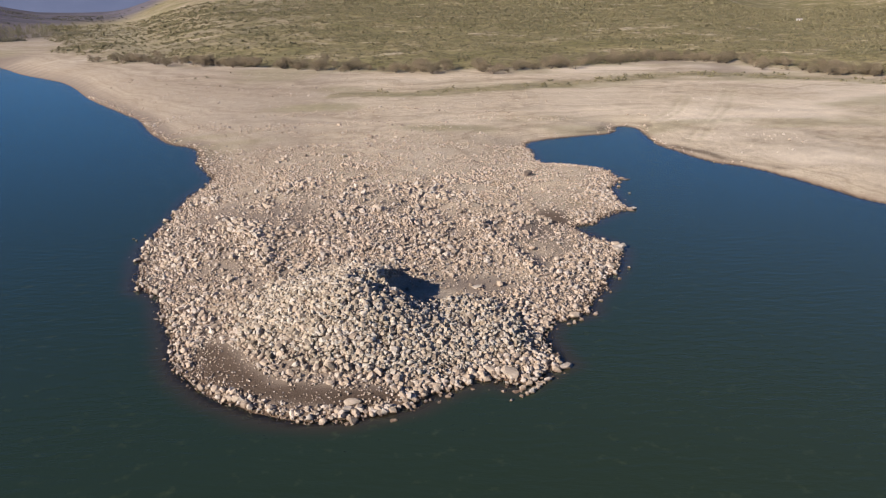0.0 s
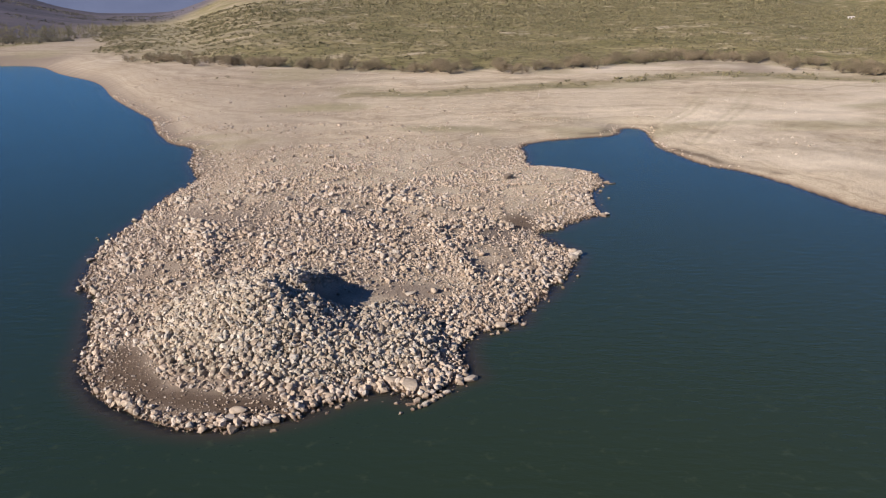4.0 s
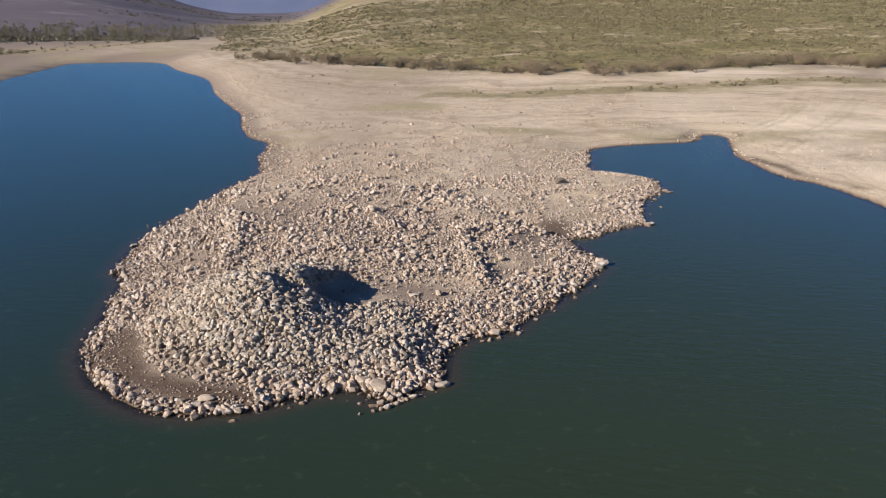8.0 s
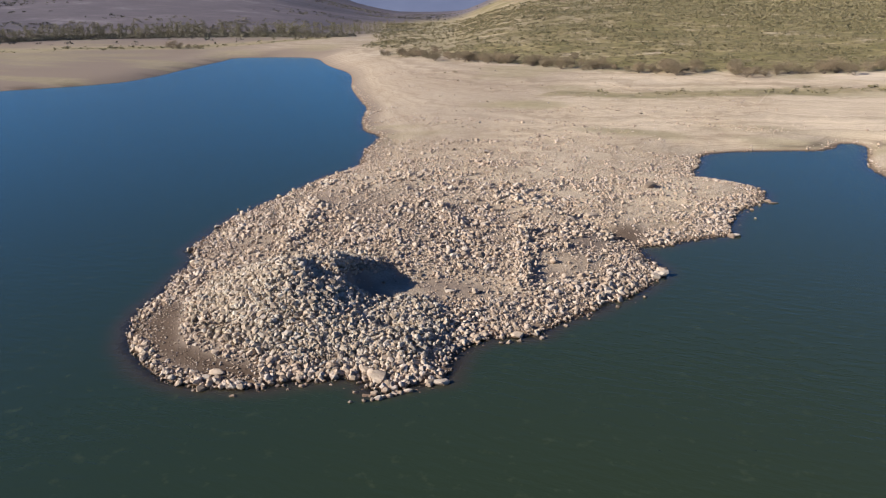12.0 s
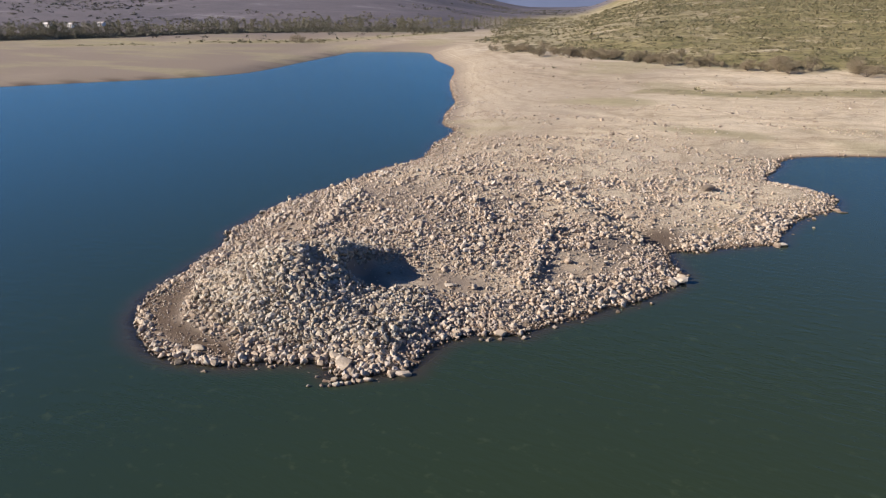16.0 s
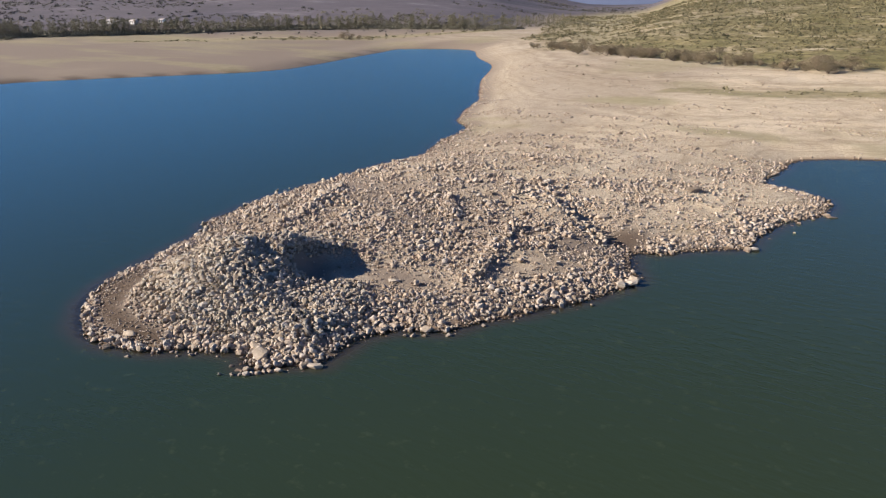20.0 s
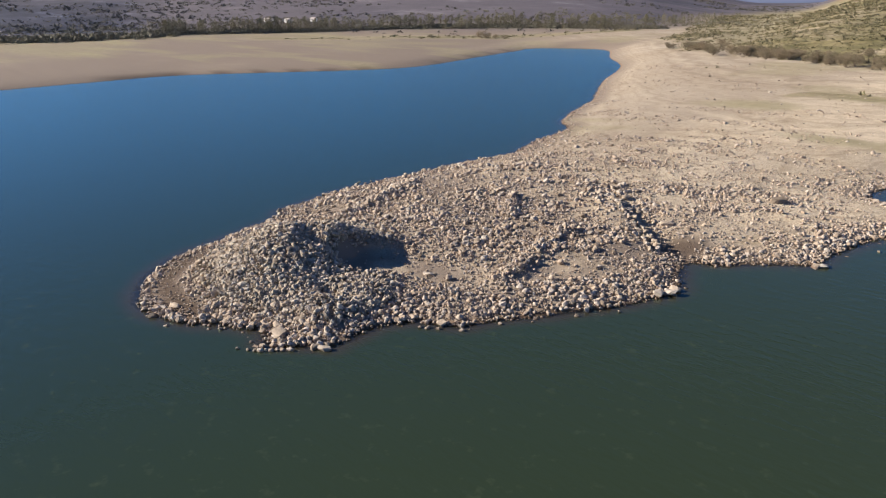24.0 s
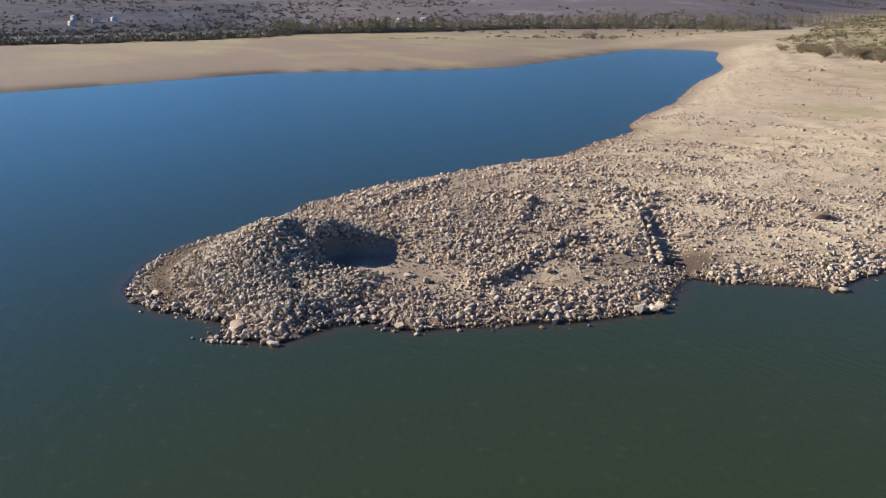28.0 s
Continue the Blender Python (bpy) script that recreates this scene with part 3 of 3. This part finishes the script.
# rubble of the spit
px, py = scatter(185000, -32, 30, -30, 56)
pz, ps, _ = heights(px, py)
clumps = step(-0.30, 0.42, waves(px, py, 5.0, 4, 41))
ridge = np.zeros_like(px)
for line, high, wide in RIDGES:
    ridge = np.maximum(ridge, np.exp(-(beside(px, py, line) / (wide * 1.5)) ** 2))
thin = 1 - 0.45 * step(24, 46, py + 6 * waves(px, py, 8, 2, 43)) - 0.15 * step(0, 12, py)
shore_band = 0.55 * np.exp(-((ps - 1.4) / 2.0) ** 2) * (1 - 0.6 * step(35, 60, py))
dens = (0.25 + 0.56 * clumps) * thin + shore_band + 0.5 * ridge
dens = np.where(ps > -2.2, np.clip(dens, 0, 1), 0) * (1 - 0.97 * bareness(px, py)) * (0.10 + 0.90 * step(-0.5, 0.3, ps))
along, lee = across(px, py)
dens *= 1 - 0.8 * step(-1.0, 0.5, along) * (1 - step(13.5, 15, along)) * step(-0.7, -0.4, lee) * (1 - step(1.2, 1.8, lee))
dens = np.maximum(dens, 0.75 * step(-13, -16, py) * (ps > 0.3) * (1 - step(0.15, 0.4, bareness(px, py))))
dens *= 1 - step(0.45, 0.6, on_mound(px, py)) * 0.75
dens = np.maximum(dens, 0.95 * np.exp(-((ps - 0.75) / 0.65) ** 2) * step(-12, -17, py))
dens = np.where(hollow(px, py) > 0.6, 0.05, dens)
keep = rng.uniform(0, 1, len(px)) < dens * 0.92
px, py, pz, ps, ridge = px[keep], py[keep], pz[keep], ps[keep], ridge[keep]
coarse = 0.80 + 0.62 * step(-0.05, 0.40, waves(px, py, 4.5, 3, 45)) + 0.22 * ridge + 0.45 * step(16, 19, px) * step(13, 17, py) * np.exp(-((ps - 1.2) / 2.0) ** 2) + 0.20 * np.exp(-((ps - 0.8) / 1.1) ** 2) * step(0, -12, py)
size = np.clip(rng.lognormal(math.log(0.180), 0.52, len(px)) * coarse, 0.09, np.where(py < -12, 0.56, 0.70)) * (1 - 0.14 * step(2, 8, px)) * (1 - 0.20 * step(15, 45, py))
size = np.where(tip_silt(px, py) > 0.4, np.clip(size * 0.5, 0.08, 0.2), size)
bank = tagged(new("rubble_bank"), "loose beige limestone rubble strewn over the spit", "rubble")
order = np.argsort(-size)
big, rest = order[:300], order[300:]
loose = new("rubble", heap("rubble", px[rest], py[rest], pz[rest] + size[rest] * (0.28 - 0.10 * step(0, 20, py[rest])), size[rest], 24, EARTHY))
loose.parent = bank
tagged(loose, "small broken stones", kind="stuff")
bank_stones = [(float(px[i]), float(py[i]), float(pz[i] + size[i] * 0.28), float(size[i])) for i in big]

# thinner strewn stones on the neck and the flats behind it
px, py = scatter(80000, -85, 80, 36, 165)
pz, ps, cover = heights(px, py)
clumps = step(-0.04, 0.34, waves(px, py * 2.4, 13, 4, 51)) * (1 - 0.8 * step(75, 112, py))
dens = (0.03 + 0.95 * clumps) * (ps > -0.3) * (1 - 0.9 * bareness(px, py)) * (1 - cover["scrub"]) * (1 - 0.95 * step(24, 38, px)) + 0.6 * np.exp(-((ps - 0.7) / 1.1) ** 2)
dens *= step(36, 46, py) * np.where(ps > -0.4, 1, 0)
keep = rng.uniform(0, 1, len(px)) < dens * 0.75
px, py, pz, ps = px[keep], py[keep], pz[keep], ps[keep]
size = np.clip(rng.lognormal(math.log(0.215), 0.42, len(px)), 0.12, 0.9) * (1 + 0.25 * np.exp(-((ps - 0.6) / 1.2) ** 2) * (px < 20))
strewn = new("strewn_stones", heap("strewn_stones", px, py, pz + size * 0.12, size, 14, EARTHY))
tagged(strewn, "pale stones strewn over dry silt", "stones", kind="stuff")

# the collapsed tower: a heap of larger blocks round a sunken chamber
tower = tagged(new("ruined_tower"), "collapsed grey-beige stone tower, a heap of blocks round a sunken hollow", "ruin")
tower.location = (-6.5, -15.5, 0)
px, py = scatter(40000, -17, 9, -28, -3)
m = on_mound(px, py)
pz, ps, _ = heights(px, py)
keep = (rng.uniform(0, 1, len(px)) < step(0.25, 0.6, m) * 0.92) & (ps > -0.2) & (bareness(px, py) < 0.4) & (rng.uniform(0, 1, len(px)) > 0.995 * step(0.25, 0.6, hollow(px, py)))
px, py, pz, ps = px[keep], py[keep], pz[keep], ps[keep]
size = np.clip(rng.lognormal(math.log(0.27), 0.38, len(px)), 0.13, 0.70) * (0.75 + 0.25 * step(1.0, 3.5, ps))
order = np.argsort(-size)
big, rest = order[:300], order[300:]
mound = new("rubble", heap("rubble", px[rest] + 6.5, py[rest] + 15.5, pz[rest] + 0.02 + rng.uniform(0.0, 0.45, len(rest)), size[rest], 30))
mound.parent = tower
tagged(mound, "tightly heaped angular blocks", kind="stuff")


def lay(parent, x, y, z, s, rot, name="stone"):
    ob = new(name, BLOCK_MESH[int(rng.integers(0, len(BLOCK_MESH)))])
    m3 = Matrix([list(row) for row in rot])
    ob.matrix_basis = Matrix.Translation((x, y, z)) @ m3.to_4x4() @ Matrix.Scale(s, 4)
    if parent is not None:
        ob.parent = parent
    return ob


for (bx, by, bz, bs), rot in zip(bank_stones, turns(len(bank_stones), 16)):
    lay(bank, bx, by, bz, bs, rot)
for i, rot in zip(big, turns(len(big), 26)):
    lay(tower, px[i] + 6.5, py[i] + 15.5, pz[i] + size[i] * rng.uniform(0.25, 0.5), size[i] * 1.05, rot)


def dry_wall(name, label, line, top, wide, gaps, coarse):
    """A ruined dry-stone wall along a line: its open face in courses from the ground up to the given heights at the ends, rubble behind."""
    wall = tagged(new(name), label, "wall")
    path = rounded(line, 12, False)
    seg = np.hypot(*np.diff(path, axis=0).T)
    run = np.concatenate([[0], np.cumsum(seg)])
    wall.location = (*line[0], 0)
    for side in (-0.5, 0.5):
        at = rng.uniform(0, 0.3)
        while at < run[-1]:
            s = coarse * rng.uniform(0.34, 0.66)
            x, y = np.interp(at, run, path[:, 0]), np.interp(at, run, path[:, 1])
            x2, y2 = np.interp(at + 0.2, run, path[:, 0]), np.interp(at + 0.2, run, path[:, 1])
            d = math.hypot(x2 - x, y2 - y) or 1
            ox, oy = -(y2 - y) / d * side * wide, (x2 - x) / d * side * wide
            g = float(heights(np.array([x + ox]), np.array([y + oy]))[0][0])
            high = top[0] + (top[1] - top[0]) * at / run[-1] + rng.normal(0, 0.10)
            z = g + 0.10
            while z < max(high, g + 0.2):
                if rng.uniform() > gaps:
                    lay(wall, x + ox - line[0][0] + rng.normal(0, 0.07), y + oy - line[0][1] + rng.normal(0, 0.07), z, s, turns(1, 10)[0])
                z += s * 0.62
            at += s * rng.uniform(0.72, 1.0)
    return wall


dry_wall("stone_wall", "straight dry-stone retaining wall of beige blocks", RETAINING, (1.75, 1.15), 0.7, 0.05, 0.9)
dry_wall("stone_wall", "collapsed curved dry-stone wall beside the hollow", CURVED, (1.35, 1.35), 0.7, 0.5, 0.7)

# single boulders on the spit and off its shore
SHORE_BOULDERS = [(-20.4, -20.8, 0.8), (6.9, -22.6, 0.8), (5.0, -24.9, 0.7), (3.8, -25.3, 0.6), (5.8, -24.2, 0.6), (28.2, 31.9, 1.0), (27.6, 32.3, 0.8), (18.4, 2.0, 1.2),
                  (17.9, 1.2, 1.0), (18.2, 3.0, 0.9), (19.2, 0.4, 0.6), (19.8, -0.4, 0.5), (25.4, 26.6, 0.6), (25.0, 25.0, 0.5), (24.3, 16.6, 1.1), (23.8, 16.0, 0.9),
                  (14.3, -9.2, 0.6), (15.5, -8.4, 0.5), (14.2, 30.7, 1.6), (2.4, 20.2, 1.0), (-10.8, 43.2, 1.3), (3.7, -23.4, 1.35), (2.5, -22.8, 0.9), (1.6, -21.6, 0.9), (4.9, -23.0, 0.8), (10.0, -14.2, 0.9)]
for bx, by, bs in SHORE_BOULDERS:
    g = float(heights(np.array([bx]), np.array([by]))[0][0])
    ob = lay(None, bx, by, max(g, -0.3) + bs * 0.16, bs, turns(1, 8)[0], "boulder")
    ob.matrix_basis = ob.matrix_basis @ Matrix.Diagonal((1.15, 0.95, 0.62, 1))
    tagged(ob, "single angular limestone boulder at the water's edge" if g < 0.4 else "large pale boulder among smaller rubble", "boulder", "boulders of the spit")


# stones awash off the tip, and slabs at the water's edge
AWASH = [(6.0, -24.0, 0.55), (5.7, -24.4, 0.42), (5.4, -24.7, 0.34), (5.2, -25.0, 0.5), (4.9, -25.2, 0.38), (4.7, -25.5, 0.48), (4.4, -25.7, 0.36), (4.0, -26.0, 0.32),
         (3.3, -26.4, 0.28), (9.8, -15.3, 0.5), (10.4, -14.9, 0.42), (9.3, -15.6, 0.34), (-29.9, 8.7, 0.34), (-30.4, 9.4, 0.26), (-29.6, 10.6, 0.3), (15.9, -6.4, 0.4),
         (17.6, -3.6, 0.36), (12.9, -11.2, 0.4), (25.9, 27.6, 0.5), (26.2, 24.0, 0.4)]
for bx, by, bs in AWASH:
    ob = lay(None, bx, by, 0.03, bs, turns(1, 8)[0], "awash_stone")
    tagged(ob, "small wet stone standing just clear of the water", "stone", "stones awash round the spit")
for bx, by, bs, turn, lean in ((7.5, -22.4, 1.05, 0.5, 4), (3.5, -21.3, 1.1, 1.2, 14), (3.2, -9.2, 0.9, 0.3, 6), (-6.2, -26.4, 0.8, 0.2, 24), (9.9, 16.0, 1.25, 0.8, 16)):
    g = float(heights(np.array([bx]), np.array([by]))[0][0])
    ob = lay(None, bx, by, max(g, -0.05) + bs * 0.14, bs, (Matrix.Rotation(turn, 3, "Z") @ Matrix.Rotation(radians(lean), 3, "X")), "slab")
    ob.matrix_basis = ob.matrix_basis @ Matrix.Diagonal((1.2, 0.8, 0.42, 1))
    tagged(ob, "flat pale limestone slab fallen among the rubble", "slab", "slabs of the ruin")


# ---------------------------------------------------------------- plants
def tufts(n, leaf, seed, shape):
    """n small leaf triangles in lobes of a crown; shape gives lobe centres and radii."""
    r = np.random.default_rng(seed)
    lobes = np.array(shape, float)
    pick = r.integers(0, len(lobes), n)
    d = r.normal(size=(n, 3))
    d /= np.linalg.norm(d, axis=1, keepdims=True)
    c = lobes[pick, :3] + d * lobes[pick, 3:] * r.uniform(0.55, 1.05, (n, 1))
    u = r.normal(size=(n, 3))
    u /= np.linalg.norm(u, axis=1, keepdims=True)
    w = np.cross(u, r.normal(size=(n, 3)))
    w /= np.linalg.norm(w, axis=1, keepdims=True)
    k = leaf * r.uniform(0.6, 1.3, (n, 1))
    v = np.stack([c - u * k, c + u * k, c + w * k * 1.4], 1).reshape(-1, 3)
    return v, np.arange(3 * n).reshape(-1, 3)


def limb(a, b, ra, rb, sides=6):
    """A tapered limb from a to b."""
    a, b = Vector(a), Vector(b)
    q = (b - a).to_track_quat("Z", "Y").to_matrix()
    ring = [Vector((math.cos(2 * math.pi * i / sides), math.sin(2 * math.pi * i / sides), 0)) for i in range(sides)]
    v = [tuple(a + q @ (p * ra)) for p in ring] + [tuple(b + q @ (p * rb)) for p in ring]
    f = [(i, (i + 1) % sides, sides + (i + 1) % sides, sides + i) for i in range(sides)]
    return v, f


def limbs(name, pieces):
    vs, fs = [], []
    for v, f in pieces:
        fs += [tuple(i + len(vs) for i in g) for g in f]
        vs += v
    return mesh_of(name, vs, fs, BARK)


def tree_form(seed, tall, slim):
    r = random.Random(seed)
    shape, pieces = [], [limb((0, 0, -0.3), (r.uniform(-0.2, 0.2), 0, tall * 0.85), tall * 0.02, tall * 0.006)]
    for i in range(11):
        h = tall * (0.10 + 0.82 * i / 10)
        wide = tall * slim * (0.55 + 0.75 * math.sin(math.pi * min(1, (i + 1.5) / 11))) * r.uniform(0.7, 1.2)
        a = r.uniform(0, 6.28)
        tip = (math.cos(a) * wide * 0.55, math.sin(a) * wide * 0.55, h + tall * 0.05)
        shape.append((*tip, wide * 0.7, wide * 0.7, tall * 0.10))
        pieces.append(limb((0, 0, h - tall * 0.08), tip, tall * 0.007, tall * 0.002, 4))
    v, f = tufts(1100, tall * 0.014, seed, shape)
    return limbs("trunk", pieces), mesh_of("crown", v, f, TREE_LEAF)


def shrub_form(seed, tall):
    r = random.Random(seed)
    shape, pieces = [], []
    for i in range(9):
        a, d = r.uniform(0, 6.28), r.uniform(0.1, 0.85) * tall
        tip = (math.cos(a) * d, math.sin(a) * d, tall * r.uniform(0.35, 0.75))
        shape.append((*tip, tall * 0.36, tall * 0.36, tall * 0.30))
        pieces.append(limb((0, 0, -0.1), tip, 0.05, 0.015, 4))
    v, f = tufts(1300, tall * 0.034, seed, shape)
    return limbs("stem", pieces), mesh_of("crown", v, f, SHRUB_LEAF)


def plant(name, forms, label, category, group, spots):
    made = []
    for stem, crown in forms:
        base = tagged(new(name), label, category, group)
        for me in (stem, crown):
            new(me.name.split(".")[0], me).parent = base
        made.append(base)
    for i, (x, y, z, s, a) in enumerate(spots):
        m = Matrix.Translation((x, y, z)) @ Matrix.Rotation(a, 4, "Z") @ Matrix.Scale(s, 4)
        if i < len(made):
            made[i].matrix_basis = m
        else:
            ob = copy_thing(made[i % len(made)], Matrix())
            ob.matrix_basis = m


foot = rounded(HILL_FOOT[1:10], 40, False)
def spread(line, n, wander, small, large):
    """n spots along a line: place on the ground, size and turn."""
    at = line[rng.integers(0, len(line), n)] + rng.normal(0, wander, (n, 2))
    z = heights(at[:, 0], at[:, 1])[0]
    return [(float(x), float(y), float(g), float(rng.uniform(small, large)), float(rng.uniform(0, 6.28))) for (x, y), g in zip(at, z)]


spots = spread(foot, 270, 3.2, 0.5, 1.5)
plant("shrub", [shrub_form(40 + i, 2.4) for i in range(6)], "dry olive-brown shrub at the foot of the hill", "shrub", "shrubs along the old shoreline", spots)

flat_spots = [(-272, 285, 2.0), (-268, 286, 1.5), (-264, 288, 1.1), (-260, 291, 0.7)]
plant("bush", [shrub_form(48, 2.4)], "dark low bush alone on the far lake-bed flats", "bush", "bushes on the flats",
      [(x, y, float(heights(np.array([x]), np.array([y]))[0][0]), k, x * 1.7) for x, y, k in flat_spots])

# scrub all over the hill
px, py = scatter(190000, -330, 520, 115, 800)
pz, ps, cover = heights(px, py)
dist = np.hypot(px - 20, py + 60)
dens = cover["scrub"] * (0.35 + 0.65 * step(-0.45, 0.35, waves(px, py, 24, 4, 61))) * np.clip(260 / dist, 0.12, 1)
keep = np.nonzero(rng.uniform(0, 1, len(px)) < dens * 0.95)[0]
n_leaf, k = 18, len(keep)
wide = 0.25 + 1.25 * rng.uniform(0, 1, k) ** 2 * np.clip(dist[keep] / 420, 0.6, 1.9)
c = rng.normal(size=(k, n_leaf, 3)) * np.array([0.6, 0.6, 0.22])
c[..., 2] = np.abs(c[..., 2]) + 0.12
u, w = rng.normal(size=(k, n_leaf, 3)) * 0.19, rng.normal(size=(k, n_leaf, 3)) * 0.19
tri = np.stack([c - u, c + u, c + w * 1.6], 2) * wide[:, None, None, None] + np.stack([px[keep], py[keep], pz[keep]], -1)[:, None, None]
scrub = new("scrub", mesh_of("scrub", tri.reshape(-1, 3), np.arange(k * n_leaf * 3).reshape(-1, 3), SCRUB_LEAF))
tagged(scrub, "low olive-green scrub covering the hillside", "scrub", kind="stuff")

# rows of trees beyond the far flats
TREE_ROW = [(-232, 408), (-290, 398), (-340, 372), (-385, 322), (-398, 250), (-408, 195), (-412, 146)]
row = rounded(TREE_ROW, 30, False)
spots = spread(row, 300, 4, 0.6, 1.15)
spots += spread(rounded([(-250, 452), (-262, 500), (-272, 560), (-275, 610)], 20, False), 44, 7, 0.5, 0.95)
forms = [tree_form(60 + i, 8.4, 0.19 if i < 5 else 0.30) for i in range(8)]
plant("tree", forms, "slender dark-green tree in the row across the lake", "tree", "trees across the lake", spots)

# bushy undergrowth below the trees and thickets farther along the flats
def thicket(name, label, line, n, wander, tall):
    path = rounded(line, 30, False)
    at = path[rng.integers(0, len(path), n)] + rng.normal(0, wander, (n, 2))
    z = heights(at[:, 0], at[:, 1])[0]
    leaves = 64
    c = rng.normal(size=(n, leaves, 3)) * np.array([0.55, 0.55, 0.33])
    c[..., 2] = np.abs(c[..., 2]) + 0.1
    u, w = rng.normal(size=(n, leaves, 3)) * 0.11, rng.normal(size=(n, leaves, 3)) * 0.11
    t3 = np.stack([c - u, c + u, c + w * 1.6], 2) * (tall * rng.uniform(0.6, 1.3, n))[:, None, None, None]
    t3 += np.stack([at[:, 0], at[:, 1], z], -1)[:, None, None]
    return tagged(new(name, mesh_of(name, t3.reshape(-1, 3), np.arange(n * leaves * 3).reshape(-1, 3), THICKET_LEAF)), label, "thicket", kind="stuff")


thicket("undergrowth", "low grey-brown bushes under the far trees", TREE_ROW, 2400, 5, 2.2)
thicket("thicket", "dense grey-green bushes on the far flats", [(-398, 140), (-402, 100), (-405, 60), (-408, 18), (-418, -60), (-420, -160)], 1100, 8, 2.8)
thicket("woodland", "scattered trees and hedges on the valley floor", [(-215, 520), (-330, 440), (-430, 320), (-500, 190), (-520, 60), (-510, -60), (-480, -200)], 1000, 26, 1.8)


# dark shrubs dotted over the far slopes
px, py = rng.uniform(-1300, 100, 40000), rng.uniform(-500, 1300, 40000)
pz, ps, cover = heights(px, py)
keep = np.nonzero(rng.uniform(0, 1, len(px)) < cover["upland"] * step(-0.1, 0.45, waves(px, py, 130, 4, 91)))[0]
n, leaves = len(keep), 16
c = rng.normal(size=(n, leaves, 3)) * np.array([0.6, 0.6, 0.3])
c[..., 2] = np.abs(c[..., 2]) + 0.1
u, w = rng.normal(size=(n, leaves, 3)) * 0.22, rng.normal(size=(n, leaves, 3)) * 0.22
t3 = np.stack([c - u, c + u, c + w * 1.6], 2) * rng.uniform(0.8, 2.2, n)[:, None, None, None] + np.stack([px[keep], py[keep], pz[keep]], -1)[:, None, None]
tagged(new("maquis", mesh_of("maquis", t3.reshape(-1, 3), np.arange(n * leaves * 3).reshape(-1, 3), MAQUIS_LEAF)), "dark shrubs dotted over the far slopes", "scrub", kind="stuff")


# ---------------------------------------------------------------- far buildings
def part(name, bm, mat, parent, label=""):
    me = bpy.data.meshes.new(name)
    bmesh.ops.recalc_face_normals(bm, faces=bm.faces)
    bm.to_mesh(me)
    bm.free()
    me.materials.append(mat)
    ob = new(name, me)
    ob.parent = parent
    if label:
        tagged(ob, label)
    return ob


def box(x0, x1, y0, y1, z0, z1):
    bm = bmesh.new()
    bmesh.ops.create_cube(bm, size=1, matrix=Matrix.Translation(((x0 + x1) / 2, (y0 + y1) / 2, (z0 + z1) / 2)) @ Matrix.Diagonal((x1 - x0, y1 - y0, z1 - z0, 1)))
    return bm


def farmhouse(x, y, turn, wide, deep, tall):
    """A plastered house with a tiled gable roof, windows and a door on its long fronts."""
    house = tagged(new("farmhouse"), "small white plastered farmhouse with a tiled roof", "house", "farmhouses in the valley")
    g = float(heights(np.array([x]), np.array([y]))[0][0])
    house.matrix_basis = Matrix.Translation((x, y, g - 0.2)) @ Matrix.Rotation(turn, 4, "Z")
    part("wall", box(-wide / 2, wide / 2, -deep / 2, deep / 2, -0.5, tall), PLASTER, house)
    bm = bmesh.new()
    e, rise = 0.4, deep * 0.22
    c = [bm.verts.new(p) for p in ((-wide / 2 - e, -deep / 2 - e, tall + 0.004), (wide / 2 + e, -deep / 2 - e, tall + 0.004), (wide / 2 + e, deep / 2 + e, tall + 0.004),
                                   (-wide / 2 - e, deep / 2 + e, tall + 0.004), (-wide / 2 - e, 0, tall + rise), (wide / 2 + e, 0, tall + rise))]
    for f in ((0, 1, 5, 4), (2, 3, 4, 5), (0, 4, 3), (1, 2, 5), (0, 3, 2, 1)):
        bm.faces.new([c[i] for i in f])
    part("roof", bm, ROOF_TILE, house, "faded clay-tiled gable roof")
    n = max(2, int(wide / 3))
    for side in (-1, 1):
        for i in range(n):
            cx = -wide / 2 + (i + 0.5) * wide / n
            y0 = side * deep / 2
            if side < 0 and i == n // 2:
                part("door", box(cx - 0.5, cx + 0.5, y0 - 0.05, y0 + 0.05, -0.2, 2.1), BARK, house, "brown wooden door")
            else:
                part("window", box(cx - 0.45, cx + 0.45, y0 - 0.04, y0 + 0.04, 1.0, 2.2), DARK_GLASS, house)
    return house


for hx, hy, turn, wide, deep, tall in ((-482, 266, 0.1, 7, 4, 2.4), (-470, 276, 0.0, 5, 4, 2.4), (-462, 294, 0.2, 4, 4, 2.4), 
                                       (-610, 80, -0.1, 5, 4, 2.8), (-618, 96, 0.0, 6, 4, 2.6), (-590, 60, 0.1, 5, 4, 2.8), (-640, 70, 0.1, 6, 4, 2.8), (283, 462, -0.3, 3.4, 3, 2.1)):
    farmhouse(hx, hy, turn, wide, deep, tall)
